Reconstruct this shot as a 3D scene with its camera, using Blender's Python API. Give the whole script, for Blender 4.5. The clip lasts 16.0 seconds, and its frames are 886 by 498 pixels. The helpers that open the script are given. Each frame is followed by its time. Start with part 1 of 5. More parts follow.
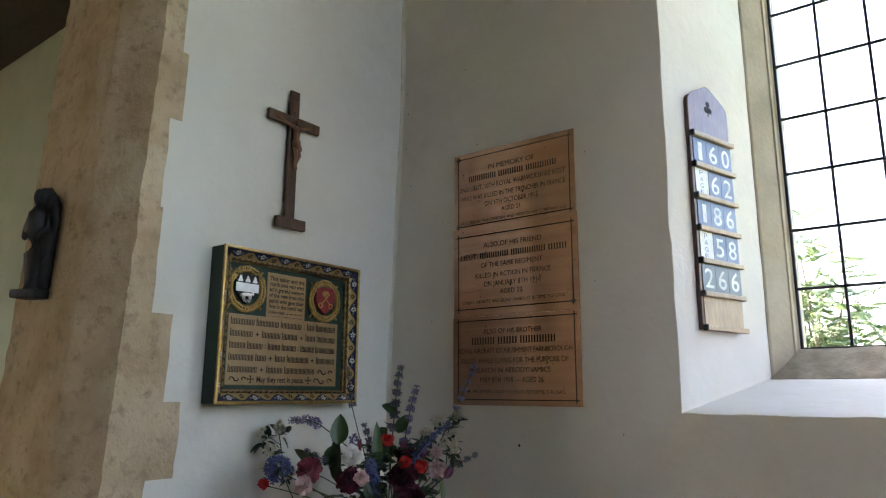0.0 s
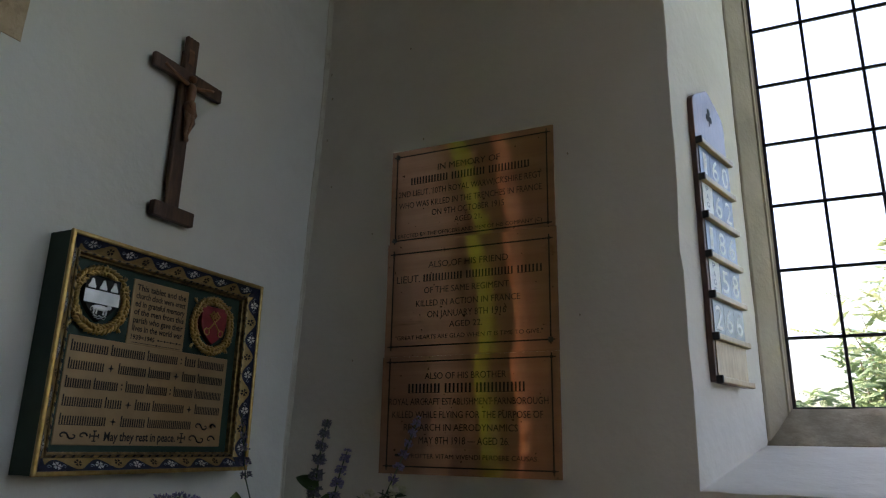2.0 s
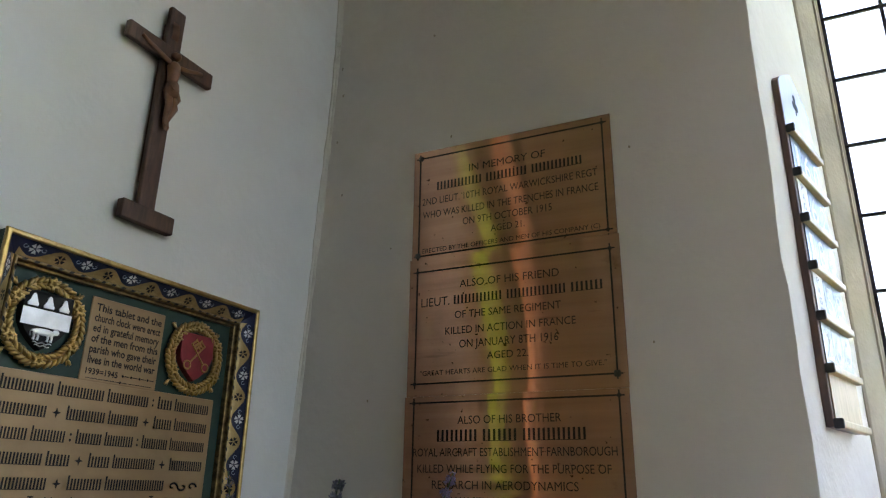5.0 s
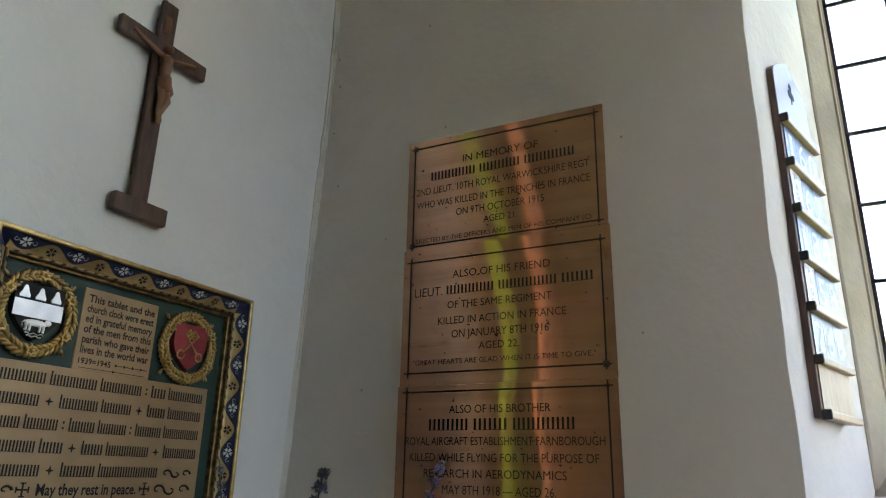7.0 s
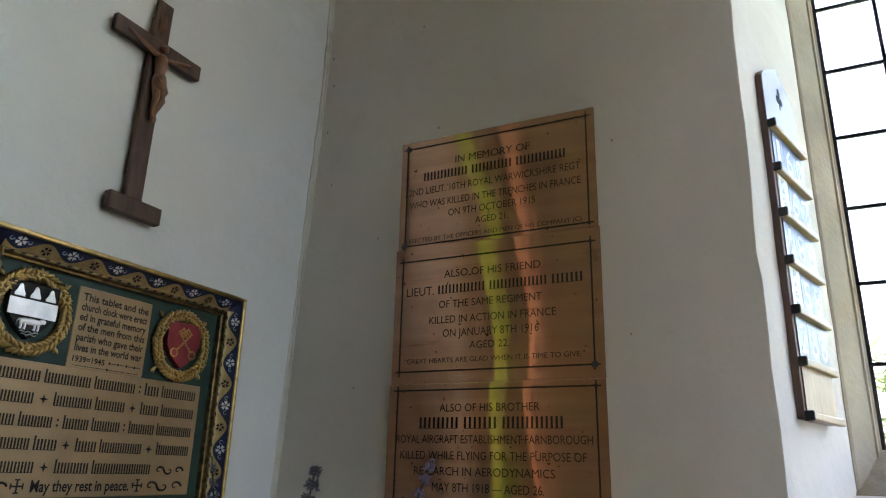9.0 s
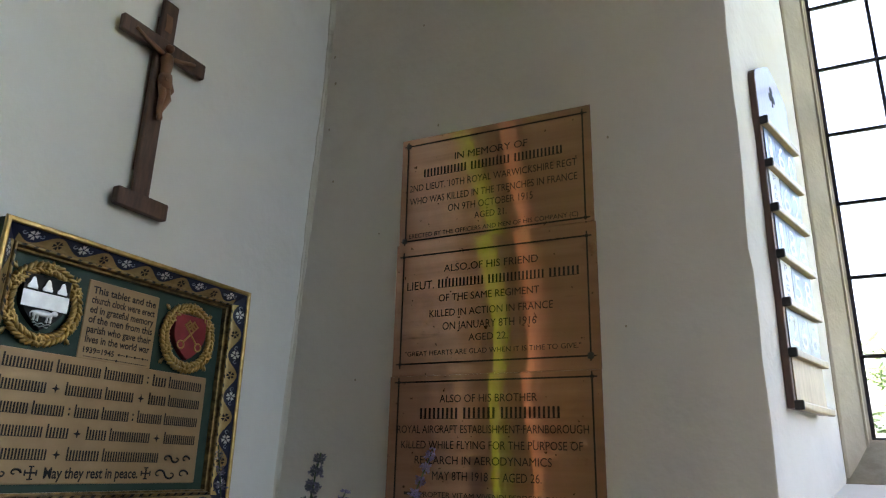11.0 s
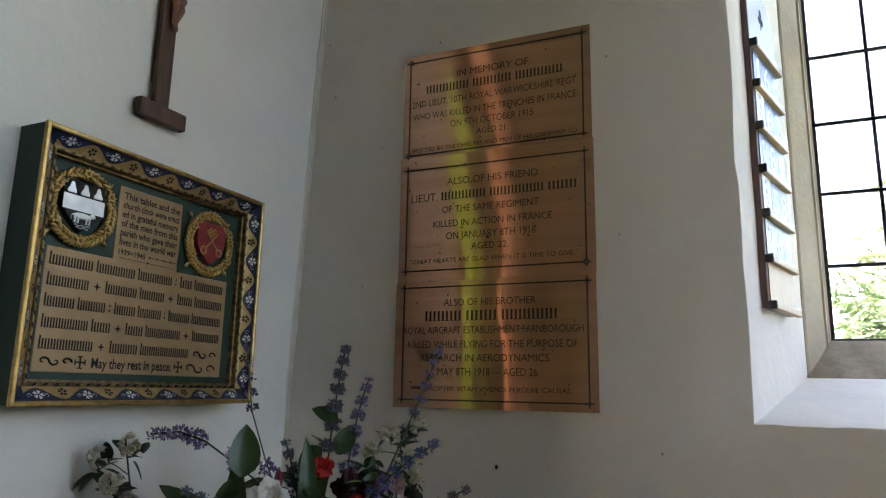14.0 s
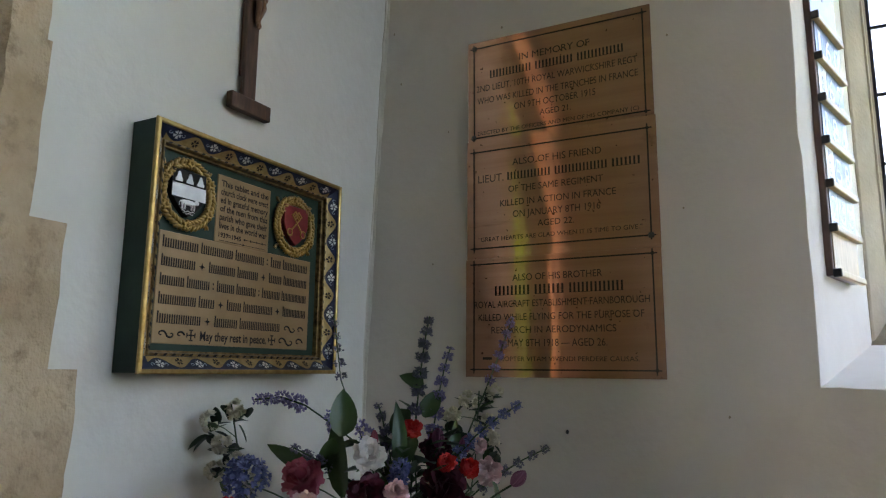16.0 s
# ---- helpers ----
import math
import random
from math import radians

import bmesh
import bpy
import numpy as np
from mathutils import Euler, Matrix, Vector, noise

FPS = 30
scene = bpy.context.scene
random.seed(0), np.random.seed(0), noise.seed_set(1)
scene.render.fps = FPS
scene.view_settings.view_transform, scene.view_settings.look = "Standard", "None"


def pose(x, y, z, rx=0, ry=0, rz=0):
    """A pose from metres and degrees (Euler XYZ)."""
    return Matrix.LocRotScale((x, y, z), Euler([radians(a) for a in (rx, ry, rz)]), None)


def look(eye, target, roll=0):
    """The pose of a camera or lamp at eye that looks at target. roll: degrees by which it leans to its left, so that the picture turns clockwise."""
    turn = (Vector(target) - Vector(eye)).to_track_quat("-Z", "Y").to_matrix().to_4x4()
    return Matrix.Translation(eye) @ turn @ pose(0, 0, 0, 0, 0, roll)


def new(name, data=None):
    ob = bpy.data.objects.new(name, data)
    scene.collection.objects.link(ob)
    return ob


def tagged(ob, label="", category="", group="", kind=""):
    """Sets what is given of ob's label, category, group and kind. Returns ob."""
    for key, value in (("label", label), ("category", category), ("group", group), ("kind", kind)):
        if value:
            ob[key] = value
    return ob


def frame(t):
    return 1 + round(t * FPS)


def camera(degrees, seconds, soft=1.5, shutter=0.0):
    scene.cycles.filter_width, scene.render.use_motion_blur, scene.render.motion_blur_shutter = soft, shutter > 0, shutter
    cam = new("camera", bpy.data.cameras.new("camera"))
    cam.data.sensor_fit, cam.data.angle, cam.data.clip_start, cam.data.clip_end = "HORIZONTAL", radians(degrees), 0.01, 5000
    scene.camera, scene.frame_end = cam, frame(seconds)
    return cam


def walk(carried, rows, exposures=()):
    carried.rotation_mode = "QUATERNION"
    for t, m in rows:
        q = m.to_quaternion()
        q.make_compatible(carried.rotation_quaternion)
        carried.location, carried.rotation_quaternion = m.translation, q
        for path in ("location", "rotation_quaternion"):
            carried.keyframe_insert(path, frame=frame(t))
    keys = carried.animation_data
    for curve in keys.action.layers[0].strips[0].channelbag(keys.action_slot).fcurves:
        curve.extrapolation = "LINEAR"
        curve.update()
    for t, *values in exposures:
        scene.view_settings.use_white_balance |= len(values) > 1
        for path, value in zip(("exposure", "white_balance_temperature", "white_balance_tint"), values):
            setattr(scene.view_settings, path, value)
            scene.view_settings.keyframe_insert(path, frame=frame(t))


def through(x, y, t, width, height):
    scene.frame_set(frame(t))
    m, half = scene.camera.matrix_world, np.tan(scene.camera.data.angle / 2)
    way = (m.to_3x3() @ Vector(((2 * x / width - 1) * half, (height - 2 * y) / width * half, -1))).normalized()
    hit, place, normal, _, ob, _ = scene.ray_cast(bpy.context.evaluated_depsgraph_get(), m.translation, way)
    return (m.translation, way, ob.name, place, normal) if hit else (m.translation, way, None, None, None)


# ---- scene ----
cam = camera(65.1, 16.0, soft=1.2)
PATH = [
    (0, (-0.047, 0.019, 1.631), (-1.248, 1.565, 2.038), 0.3),
    (0.5, (-0.191, 0.198, 1.653), (-1.345, 1.751, 2.157), 1.9),
    (1, (-0.337, 0.304, 1.663), (-1.385, 1.931, 2.168), 2.0),
    (1.5, (-0.509, 0.34, 1.668), (-1.421, 2.037, 2.207), 1.0),
    (2, (-0.615, 0.394, 1.668), (-1.462, 2.122, 2.213), 1.1),
    (2.5, (-0.722, 0.518, 1.68), (-1.494, 2.251, 2.314), 1.2),
    (3, (-0.804, 0.611, 1.698), (-1.544, 2.331, 2.402), 1.9),
    (3.5, (-0.892, 0.654, 1.7), (-1.509, 2.407, 2.44), 0.2),
    (4, (-0.937, 0.681, 1.692), (-1.609, 2.442, 2.36), 1.3),
    (4.5, (-0.885, 0.679, 1.709), (-1.683, 2.397, 2.35), 0.6),
    (4.7, (-0.867, 0.687, 1.709), (-1.693, 2.389, 2.366), 0.7),
    (7, (-0.792, 0.71, 1.714), (-1.679, 2.393, 2.333), 1.3),
    (7.5, (-0.799, 0.707, 1.718), (-1.676, 2.396, 2.331), 1.6),
    (8, (-0.793, 0.701, 1.717), (-1.68, 2.382, 2.342), 1.7),
    (8.5, (-0.787, 0.695, 1.721), (-1.657, 2.39, 2.333), 1.6),
    (11, (-0.766, 0.659, 1.704), (-1.634, 2.359, 2.301), 1.5),
    (11.5, (-0.813, 0.634, 1.682), (-1.691, 2.365, 2.163), 0.4),
    (12, (-0.815, 0.602, 1.672), (-1.65, 2.364, 2.115), 1.4),
    (12.5, (-0.795, 0.578, 1.663), (-1.595, 2.363, 2.079), 1.4),
    (13, (-0.799, 0.569, 1.648), (-1.567, 2.372, 2.044), 1.6),
    (13.5, (-0.812, 0.557, 1.638), (-1.587, 2.356, 2.04), 1.0),
    (14, (-0.811, 0.536, 1.637), (-1.615, 2.324, 2.032), 1.1),
    (14.5, (-0.806, 0.525, 1.623), (-1.599, 2.32, 2.009), 1.5),
    (15, (-0.804, 0.507, 1.621), (-1.619, 2.293, 2.003), 1.2),
    (15.5, (-0.808, 0.473, 1.619), (-1.647, 2.251, 1.987), 0.8),
    (16, (-0.835, 0.423, 1.606), (-1.755, 2.165, 1.949), 0.5),
]
walk(cam, [(t, look(eye, target, roll)) for t, eye, target, roll in PATH],
     [(t, 4.36 + s, 6900, 15) for t, s in ((0, 0.0), (0.3, -0.15), (0.5, -0.3), (1.0, -0.8), (1.5, -1.2), (2.0, -1.25), (2.5, -1.2), (3.0, -0.75), (3.5, -0.84), (4.1, -0.12), (4.7, 0.0), (16, 0.0))])

# ---- world, sun, exposure ----
world = bpy.data.worlds.new("sky")
scene.world = world
world.use_nodes = True
wn = world.node_tree
sky = wn.nodes.new("ShaderNodeTexSky")
sky.sky_type = "NISHITA"
sky.sun_disc = False
sky.sun_elevation, sky.sun_rotation = radians(45), radians(262)
sky.dust_density, sky.ozone_density, sky.air_density = 6.0, 0.6, 1.0
wn.links.new(sky.outputs[0], wn.nodes["Background"].inputs[0])
wn.nodes["Background"].inputs[1].default_value = 0.15
sun = new("sun", bpy.data.lights.new("sun", "SUN"))
sun.data.energy, sun.data.angle, sun.data.color = 3.0, radians(0.5), (1.0, 0.93, 0.82)
sun.matrix_world = look((-20, -3, 20), (0, 0, 0))

# ---- materials ----
def nodes_of(name):
    m = bpy.data.materials.new(name)
    m.use_nodes = True
    t = m.node_tree
    return m, t, t.nodes["Principled BSDF"]


def mix_colour(t, fac, a, b):
    n = t.nodes.new("ShaderNodeMix")
    n.data_type = "RGBA"
    t.links.new(fac, n.inputs[0])
    for k, c in ((6, a), (7, b)):
        if isinstance(c, tuple):
            n.inputs[k].default_value = (*c, 1)
        else:
            t.links.new(c, n.inputs[k])
    return n.outputs[2]


def noise_of(t, scale, detail=4, rough=0.6, stretch=(1, 1, 1)):
    co = t.nodes.new("ShaderNodeTexCoord")
    mp = t.nodes.new("ShaderNodeMapping")
    mp.inputs["Scale"].default_value = stretch
    n = t.nodes.new("ShaderNodeTexNoise")
    n.inputs["Scale"].default_value, n.inputs["Detail"].default_value, n.inputs["Roughness"].default_value = scale, detail, rough
    t.links.new(co.outputs["Object"], mp.inputs[0])
    t.links.new(mp.outputs[0], n.inputs[0])
    return n.outputs[0]


def ramp(t, fac, lo, hi):
    n = t.nodes.new("ShaderNodeMapRange")
    n.inputs[1].default_value, n.inputs[2].default_value = lo, hi
    t.links.new(fac, n.inputs[0])
    return n.outputs[0]


def bump(t, b, height, strength, distance, normal=None):
    n = t.nodes.new("ShaderNodeBump")
    n.inputs["Strength"].default_value, n.inputs["Distance"].default_value = strength, distance
    t.links.new(height, n.inputs["Height"])
    if normal:
        t.links.new(normal, n.inputs["Normal"])
    t.links.new(n.outputs[0], b.inputs["Normal"])
    return n.outputs[0]


def surface(name, a, b, rough=0.6, metal=0.0, scale=20, stretch=(1, 1, 1), grain=0.3, depth=0.001, fine=80, stain=None, spread=(0.35, 0.65)):
    """Two tones by a broad noise, a third as sparse stains, and relief by a fine one."""
    m, t, p = nodes_of(name)
    n1 = noise_of(t, scale, 5, 0.6, stretch)
    col = mix_colour(t, ramp(t, n1, *spread), a, b)
    if stain:
        n3 = noise_of(t, scale * 0.35, 6, 0.7)
        col = mix_colour(t, ramp(t, n3, 0.55, 0.75), col, stain)
    t.links.new(col, p.inputs["Base Color"])
    p.inputs["Roughness"].default_value, p.inputs["Metallic"].default_value = rough, metal
    n2 = noise_of(t, fine, 3, 0.6, stretch)
    bump(t, p, n2, grain, depth)
    return m


PLASTER = surface("plaster", (0.685, 0.665, 0.585), (0.745, 0.73, 0.655), 0.85, scale=2.2, grain=0.45, depth=0.005, fine=22, stain=(0.62, 0.575, 0.50))
# The same plaster for the north wall, warm bounced light in its colour.
PLASTER_BOUNCE = surface("plaster with warm bounce", (0.72, 0.66, 0.58), (0.775, 0.72, 0.645), 0.85, scale=2.2, grain=0.5, depth=0.006, fine=18, stain=(0.64, 0.575, 0.49))
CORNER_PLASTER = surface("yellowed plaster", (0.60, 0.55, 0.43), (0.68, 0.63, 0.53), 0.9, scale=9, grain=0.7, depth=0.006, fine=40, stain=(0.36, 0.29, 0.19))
# Nave limewash; the greenish light on the nave wall is put into its colour.
LIMEWASH_GREENLIT = surface("limewash", (0.66, 0.72, 0.54), (0.76, 0.79, 0.64), 0.85, scale=1.5, grain=0.3, depth=0.004, fine=20)
SILL_STONE = surface("weathered stone", (0.32, 0.265, 0.19), (0.50, 0.42, 0.31), 0.9, scale=14, grain=0.7, depth=0.004, fine=60, stain=(0.17, 0.15, 0.12))
FLOOR_STONE = surface("floor stone", (0.19, 0.125, 0.075), (0.27, 0.185, 0.115), 0.7, scale=3, grain=0.3, depth=0.003, fine=40)
DARK_OAK = surface("dark oak", (0.060, 0.028, 0.014), (0.115, 0.056, 0.028), 0.58, scale=14, stretch=(6, 1, 6), grain=0.3, depth=0.0006, fine=60)
BEAM_OAK = surface("beam oak", (0.06, 0.045, 0.034), (0.11, 0.08, 0.058), 0.6, scale=10, stretch=(1, 6, 6), grain=0.4, depth=0.002, fine=40)
BOARD_OAK = surface("board oak", (0.10, 0.047, 0.034), (0.17, 0.085, 0.058), 0.3, scale=16, stretch=(6, 1, 6), grain=0.25, depth=0.0005, fine=60)
PALE_OAK = surface("pale oak", (0.36, 0.23, 0.12), (0.50, 0.34, 0.19), 0.4, scale=16, stretch=(5, 1, 5), grain=0.25, depth=0.0005, fine=60)
BOXWOOD = surface("boxwood", (0.17, 0.075, 0.035), (0.24, 0.11, 0.05), 0.5, scale=40, grain=0.3, depth=0.0006, fine=200)
BRONZE_BLACK = surface("blackened bronze", (0.012, 0.012, 0.012), (0.03, 0.028, 0.026), 0.6, scale=30, grain=0.3, depth=0.001, fine=120)
IRON = surface("glazing iron", (0.03, 0.032, 0.045), (0.06, 0.062, 0.075), 0.5, scale=40, grain=0.3, depth=0.0006, fine=200)
GREEN_PAINT = surface("green paint", (0.008, 0.030, 0.018), (0.014, 0.045, 0.027), 0.62, scale=20, grain=0.2, depth=0.0005, fine=120)
BLUE_PAINT = surface("blue paint", (0.005, 0.007, 0.025), (0.012, 0.018, 0.06), 0.4, scale=60, grain=0.2, depth=0.0004, fine=200)
GILT = surface("gilding", (0.40, 0.26, 0.085), (0.56, 0.39, 0.15), 0.36, 0.85, scale=60, grain=0.4, depth=0.0008, fine=180, stain=(0.25, 0.14, 0.045))
OLD_GILT = surface("tarnished gilding", (0.10, 0.065, 0.025), (0.30, 0.20, 0.08), 0.4, 0.7, scale=70, grain=0.4, depth=0.0008, fine=180, stain=(0.05, 0.03, 0.015))
PANEL_GOLD = surface("dull gold leaf", (0.32, 0.212, 0.105), (0.39, 0.262, 0.135), 0.5, 0.35, scale=12, grain=0.2, depth=0.0004, fine=90)
INK = surface("black lettering", (0.005, 0.004, 0.003), (0.010, 0.008, 0.006), 0.8, scale=60, grain=0.1, depth=0.0002, fine=200)
WHITE_PAINT = surface("white paint", (0.72, 0.72, 0.70), (0.82, 0.82, 0.80), 0.5, scale=60, grain=0.1, depth=0.0003, fine=200)
PALE_BLUE = surface("pale blue paint", (0.36, 0.42, 0.52), (0.46, 0.52, 0.62), 0.5, scale=60, grain=0.1, depth=0.0003, fine=200)
SCROLL_GOLD = surface("painted gold", (0.38, 0.25, 0.095), (0.50, 0.35, 0.15), 0.4, 0.5, scale=40, grain=0.3, depth=0.0006, fine=150, stain=(0.20, 0.12, 0.04))
SILVER = surface("silvered paint", (0.60, 0.60, 0.60), (0.75, 0.75, 0.75), 0.35, 0.5, scale=30, grain=0.2, depth=0.0004, fine=150)
RED_PAINT = surface("red paint", (0.20, 0.018, 0.022), (0.28, 0.03, 0.035), 0.45, scale=30, grain=0.2, depth=0.0004, fine=150)
CARD_BLUE = surface("blue card", (0.045, 0.075, 0.16), (0.065, 0.10, 0.19), 0.30, scale=30, grain=0.02, depth=0.0002, fine=200)
CARD_SLATE = surface("slate card", (0.03, 0.045, 0.06), (0.045, 0.06, 0.075), 0.30, scale=30, grain=0.02, depth=0.0002, fine=200)


def brass_material():
    """Worn brass, brushed sideways: a lobe that is sharp across and long upright, over a broad one."""
    m, t, p = nodes_of("brushed brass")
    streak = noise_of(t, 3.0, 5, 0.65, (0.35, 9, 1))
    tarnish = noise_of(t, 5.0, 6, 0.7)
    col = mix_colour(t, ramp(t, streak, 0.3, 0.7), (0.55, 0.328, 0.232), (0.68, 0.415, 0.300))
    col = mix_colour(t, ramp(t, tarnish, 0.60, 0.82), col, (0.22, 0.12, 0.065))
    smear = noise_of(t, 2.2, 4, 0.6, (1.0, 7, 1))
    col = mix_colour(t, ramp(t, smear, 0.66, 0.80), col, (0.17, 0.10, 0.06))
    specks = noise_of(t, 70.0, 2, 0.5)
    col = mix_colour(t, ramp(t, specks, 0.70, 0.76), col, (0.12, 0.07, 0.04))
    scratch = noise_of(t, 40.0, 3, 0.6, (0.02, 22, 1))
    tg = t.nodes.new("ShaderNodeTangent")
    tg.direction_type, tg.axis = "RADIAL", "X"
    sharp = t.nodes.new("ShaderNodeBsdfAnisotropic")
    t.links.new(col, sharp.inputs["Color"])
    sharp.inputs["Roughness"].default_value, sharp.inputs["Anisotropy"].default_value = 0.12, -0.93
    t.links.new(tg.outputs[0], sharp.inputs["Tangent"])
    t.links.new(col, p.inputs["Base Color"])
    p.inputs["Metallic"].default_value, p.inputs["Roughness"].default_value, p.inputs["Anisotropic"].default_value = 1.0, 0.42, 0.8
    t.links.new(tg.outputs[0], p.inputs["Tangent"])
    bump(t, p, scratch, 0.12, 0.0004)
    mx = t.nodes.new("ShaderNodeMixShader")
    mx.inputs[0].default_value = 0.38
    t.links.new(sharp.outputs[0], mx.inputs[1])
    t.links.new(p.outputs[0], mx.inputs[2])
    t.links.new(mx.outputs[0], t.nodes["Material Output"].inputs[0])
    return m


BRASS = brass_material()


def stone_material():
    """Old tooled sandstone: brown and buff patches, remains of limewash, coarse pits."""
    m, t, p = nodes_of("dressed sandstone")
    col = mix_colour(t, ramp(t, noise_of(t, 4.0, 6, 0.65), 0.35, 0.65), (0.43, 0.31, 0.18), (0.60, 0.47, 0.305))
    col = mix_colour(t, ramp(t, noise_of(t, 22.0, 5, 0.7), 0.52, 0.72), col, (0.30, 0.21, 0.125))
    col = mix_colour(t, ramp(t, noise_of(t, 2.6, 7, 0.75, (1, 1, 0.6)), 0.60, 0.74), col, (0.64, 0.545, 0.40))
    t.links.new(col, p.inputs["Base Color"])
    p.inputs["Roughness"].default_value = 0.92
    first = bump(t, p, noise_of(t, 9.0, 5, 0.7, (1, 1, 0.7)), 0.7, 0.022)
    bump(t, p, noise_of(t, 48.0, 4, 0.7), 0.8, 0.005, first)
    return m


STONE = stone_material()
JAMB_STONE = surface("pale window stone", (0.44, 0.365, 0.26), (0.56, 0.48, 0.36), 0.9, scale=5, grain=0.5, depth=0.004, fine=40, stain=(0.38, 0.32, 0.24))


def glass_material(name, tint, gloss=0.04):
    m = bpy.data.materials.new(name)
    m.use_nodes = True
    t = m.node_tree
    t.nodes.remove(t.nodes["Principled BSDF"])
    a, b, mx = (t.nodes.new(k) for k in ("ShaderNodeBsdfTransparent", "ShaderNodeBsdfGlossy", "ShaderNodeMixShader"))
    a.inputs[0].default_value = (*tint, 1)
    b.inputs["Roughness"].default_value = 0.03
    mx.inputs[0].default_value = gloss
    t.links.new(a.outputs[0], mx.inputs[1])
    t.links.new(b.outputs[0], mx.inputs[2])
    t.links.new(mx.outputs[0], t.nodes["Material Output"].inputs[0])
    return m


GLASS = glass_material("window glass", (0.97, 0.98, 0.98))
# Tints of the brass's two streaks, which reflect added slots.
GREEN_GLASS = glass_material("green streak glass", (0.50, 0.72, 0.04))
AMBER_GLASS = glass_material("amber streak glass", (1.0, 0.74, 0.56))

# ---- mesh helpers ----
def part(name, bm, material, parent=None, label="", smooth=False):
    """Links a bmesh as one mesh object, under a thing or a part."""
    me = bpy.data.meshes.new(name)
    bm.to_mesh(me)
    bm.free()
    me.materials.append(material)
    if smooth:
        me.polygons.foreach_set("use_smooth", [True] * len(me.polygons))
    ob = new(name, me)
    ob.parent = parent
    return tagged(ob, label=label)


def empty(name, matrix, label, category, group=""):
    ob = new(name)
    ob.matrix_world = matrix
    ob.empty_display_size = 0.05
    return tagged(ob, label, category, group)


def add_box(bm, x0, x1, y0, y1, z0, z1, bevel=0.0, seg=2):
    vs = [bm.verts.new((x, y, z)) for x in (x0, x1) for y in (y0, y1) for z in (z0, z1)]
    fs = [bm.faces.new([vs[i] for i in q]) for q in ((0, 1, 3, 2), (4, 6, 7, 5), (0, 4, 5, 1), (2, 3, 7, 6), (0, 2, 6, 4), (1, 5, 7, 3))]
    if bevel:
        es = list({e for f in fs for e in f.edges})
        bmesh.ops.bevel(bm, geom=es, offset=bevel, segments=seg, affect="EDGES", profile=0.5)
    return bm


def box(*a, **k):
    return add_box(bmesh.new(), *a, **k)


def prism(pts, z0, z1, bevel=0.0, bm=None):
    """A closed outline in x and y, counter-clockwise, raised from z0 to z1."""
    bm = bm or bmesh.new()
    lo = [bm.verts.new((x, y, z0)) for x, y in pts]
    hi = [bm.verts.new((x, y, z1)) for x, y in pts]
    n = len(pts)
    fs = [bm.faces.new(lo[::-1]), bm.faces.new(hi)]
    fs += [bm.faces.new((lo[i], lo[(i + 1) % n], hi[(i + 1) % n], hi[i])) for i in range(n)]
    if bevel:
        bmesh.ops.bevel(bm, geom=list(fs[1].edges), offset=bevel, segments=2, affect="EDGES", profile=0.5)
    return bm


def ring_mesh(loops, bm=None, closed=False):
    """Quads between successive loops of equally many points."""
    bm = bm or bmesh.new()
    rows = [[bm.verts.new(p) for p in lp] for lp in loops]
    pairs = list(zip(rows, rows[1:])) + ([(rows[-1], rows[0])] if closed else [])
    for a, b in pairs:
        for i in range(len(a)):
            j = (i + 1) % len(a)
            bm.faces.new((a[i], a[j], b[j], b[i]))
    return bm


def rect_loop(x0, x1, z0, z1, n=1):
    """Points round a rectangle, counter-clockwise from its lower left."""
    c = [(x0, z0), (x1, z0), (x1, z1), (x0, z1)]
    return [(c[k][0] + (c[(k + 1) % 4][0] - c[k][0]) * i / n, c[k][1] + (c[(k + 1) % 4][1] - c[k][1]) * i / n) for k in range(4) for i in range(n)]


def add_ball(bm, centre, radius, segments=8, rings=6, matrix=None):
    r = (radius,) * 3 if isinstance(radius, (int, float)) else radius
    m = Matrix.Translation(centre) @ (matrix or Matrix()) @ Matrix.Diagonal((*r, 1))
    bmesh.ops.create_uvsphere(bm, u_segments=segments, v_segments=rings, radius=1, matrix=m)


def tube(bm, pts, radii, sides=6):
    """A round stem through points, with a radius at each."""
    pts = [Vector(p) for p in pts]
    rows = []
    for i, p in enumerate(pts):
        d = (pts[min(i + 1, len(pts) - 1)] - pts[max(i - 1, 0)]).normalized()
        q = d.to_track_quat("Z", "Y").to_matrix()
        r = radii[i] if isinstance(radii, (list, tuple)) else radii
        rows.append([bm.verts.new(p + q @ Vector((r * math.cos(2 * math.pi * k / sides), r * math.sin(2 * math.pi * k / sides), 0))) for k in range(sides)])
    for a, b in zip(rows, rows[1:]):
        for k in range(sides):
            bm.faces.new((a[k], a[(k + 1) % sides], b[(k + 1) % sides], b[k]))
    bm.faces.new(rows[0][::-1])
    bm.faces.new(rows[-1])
    return bm


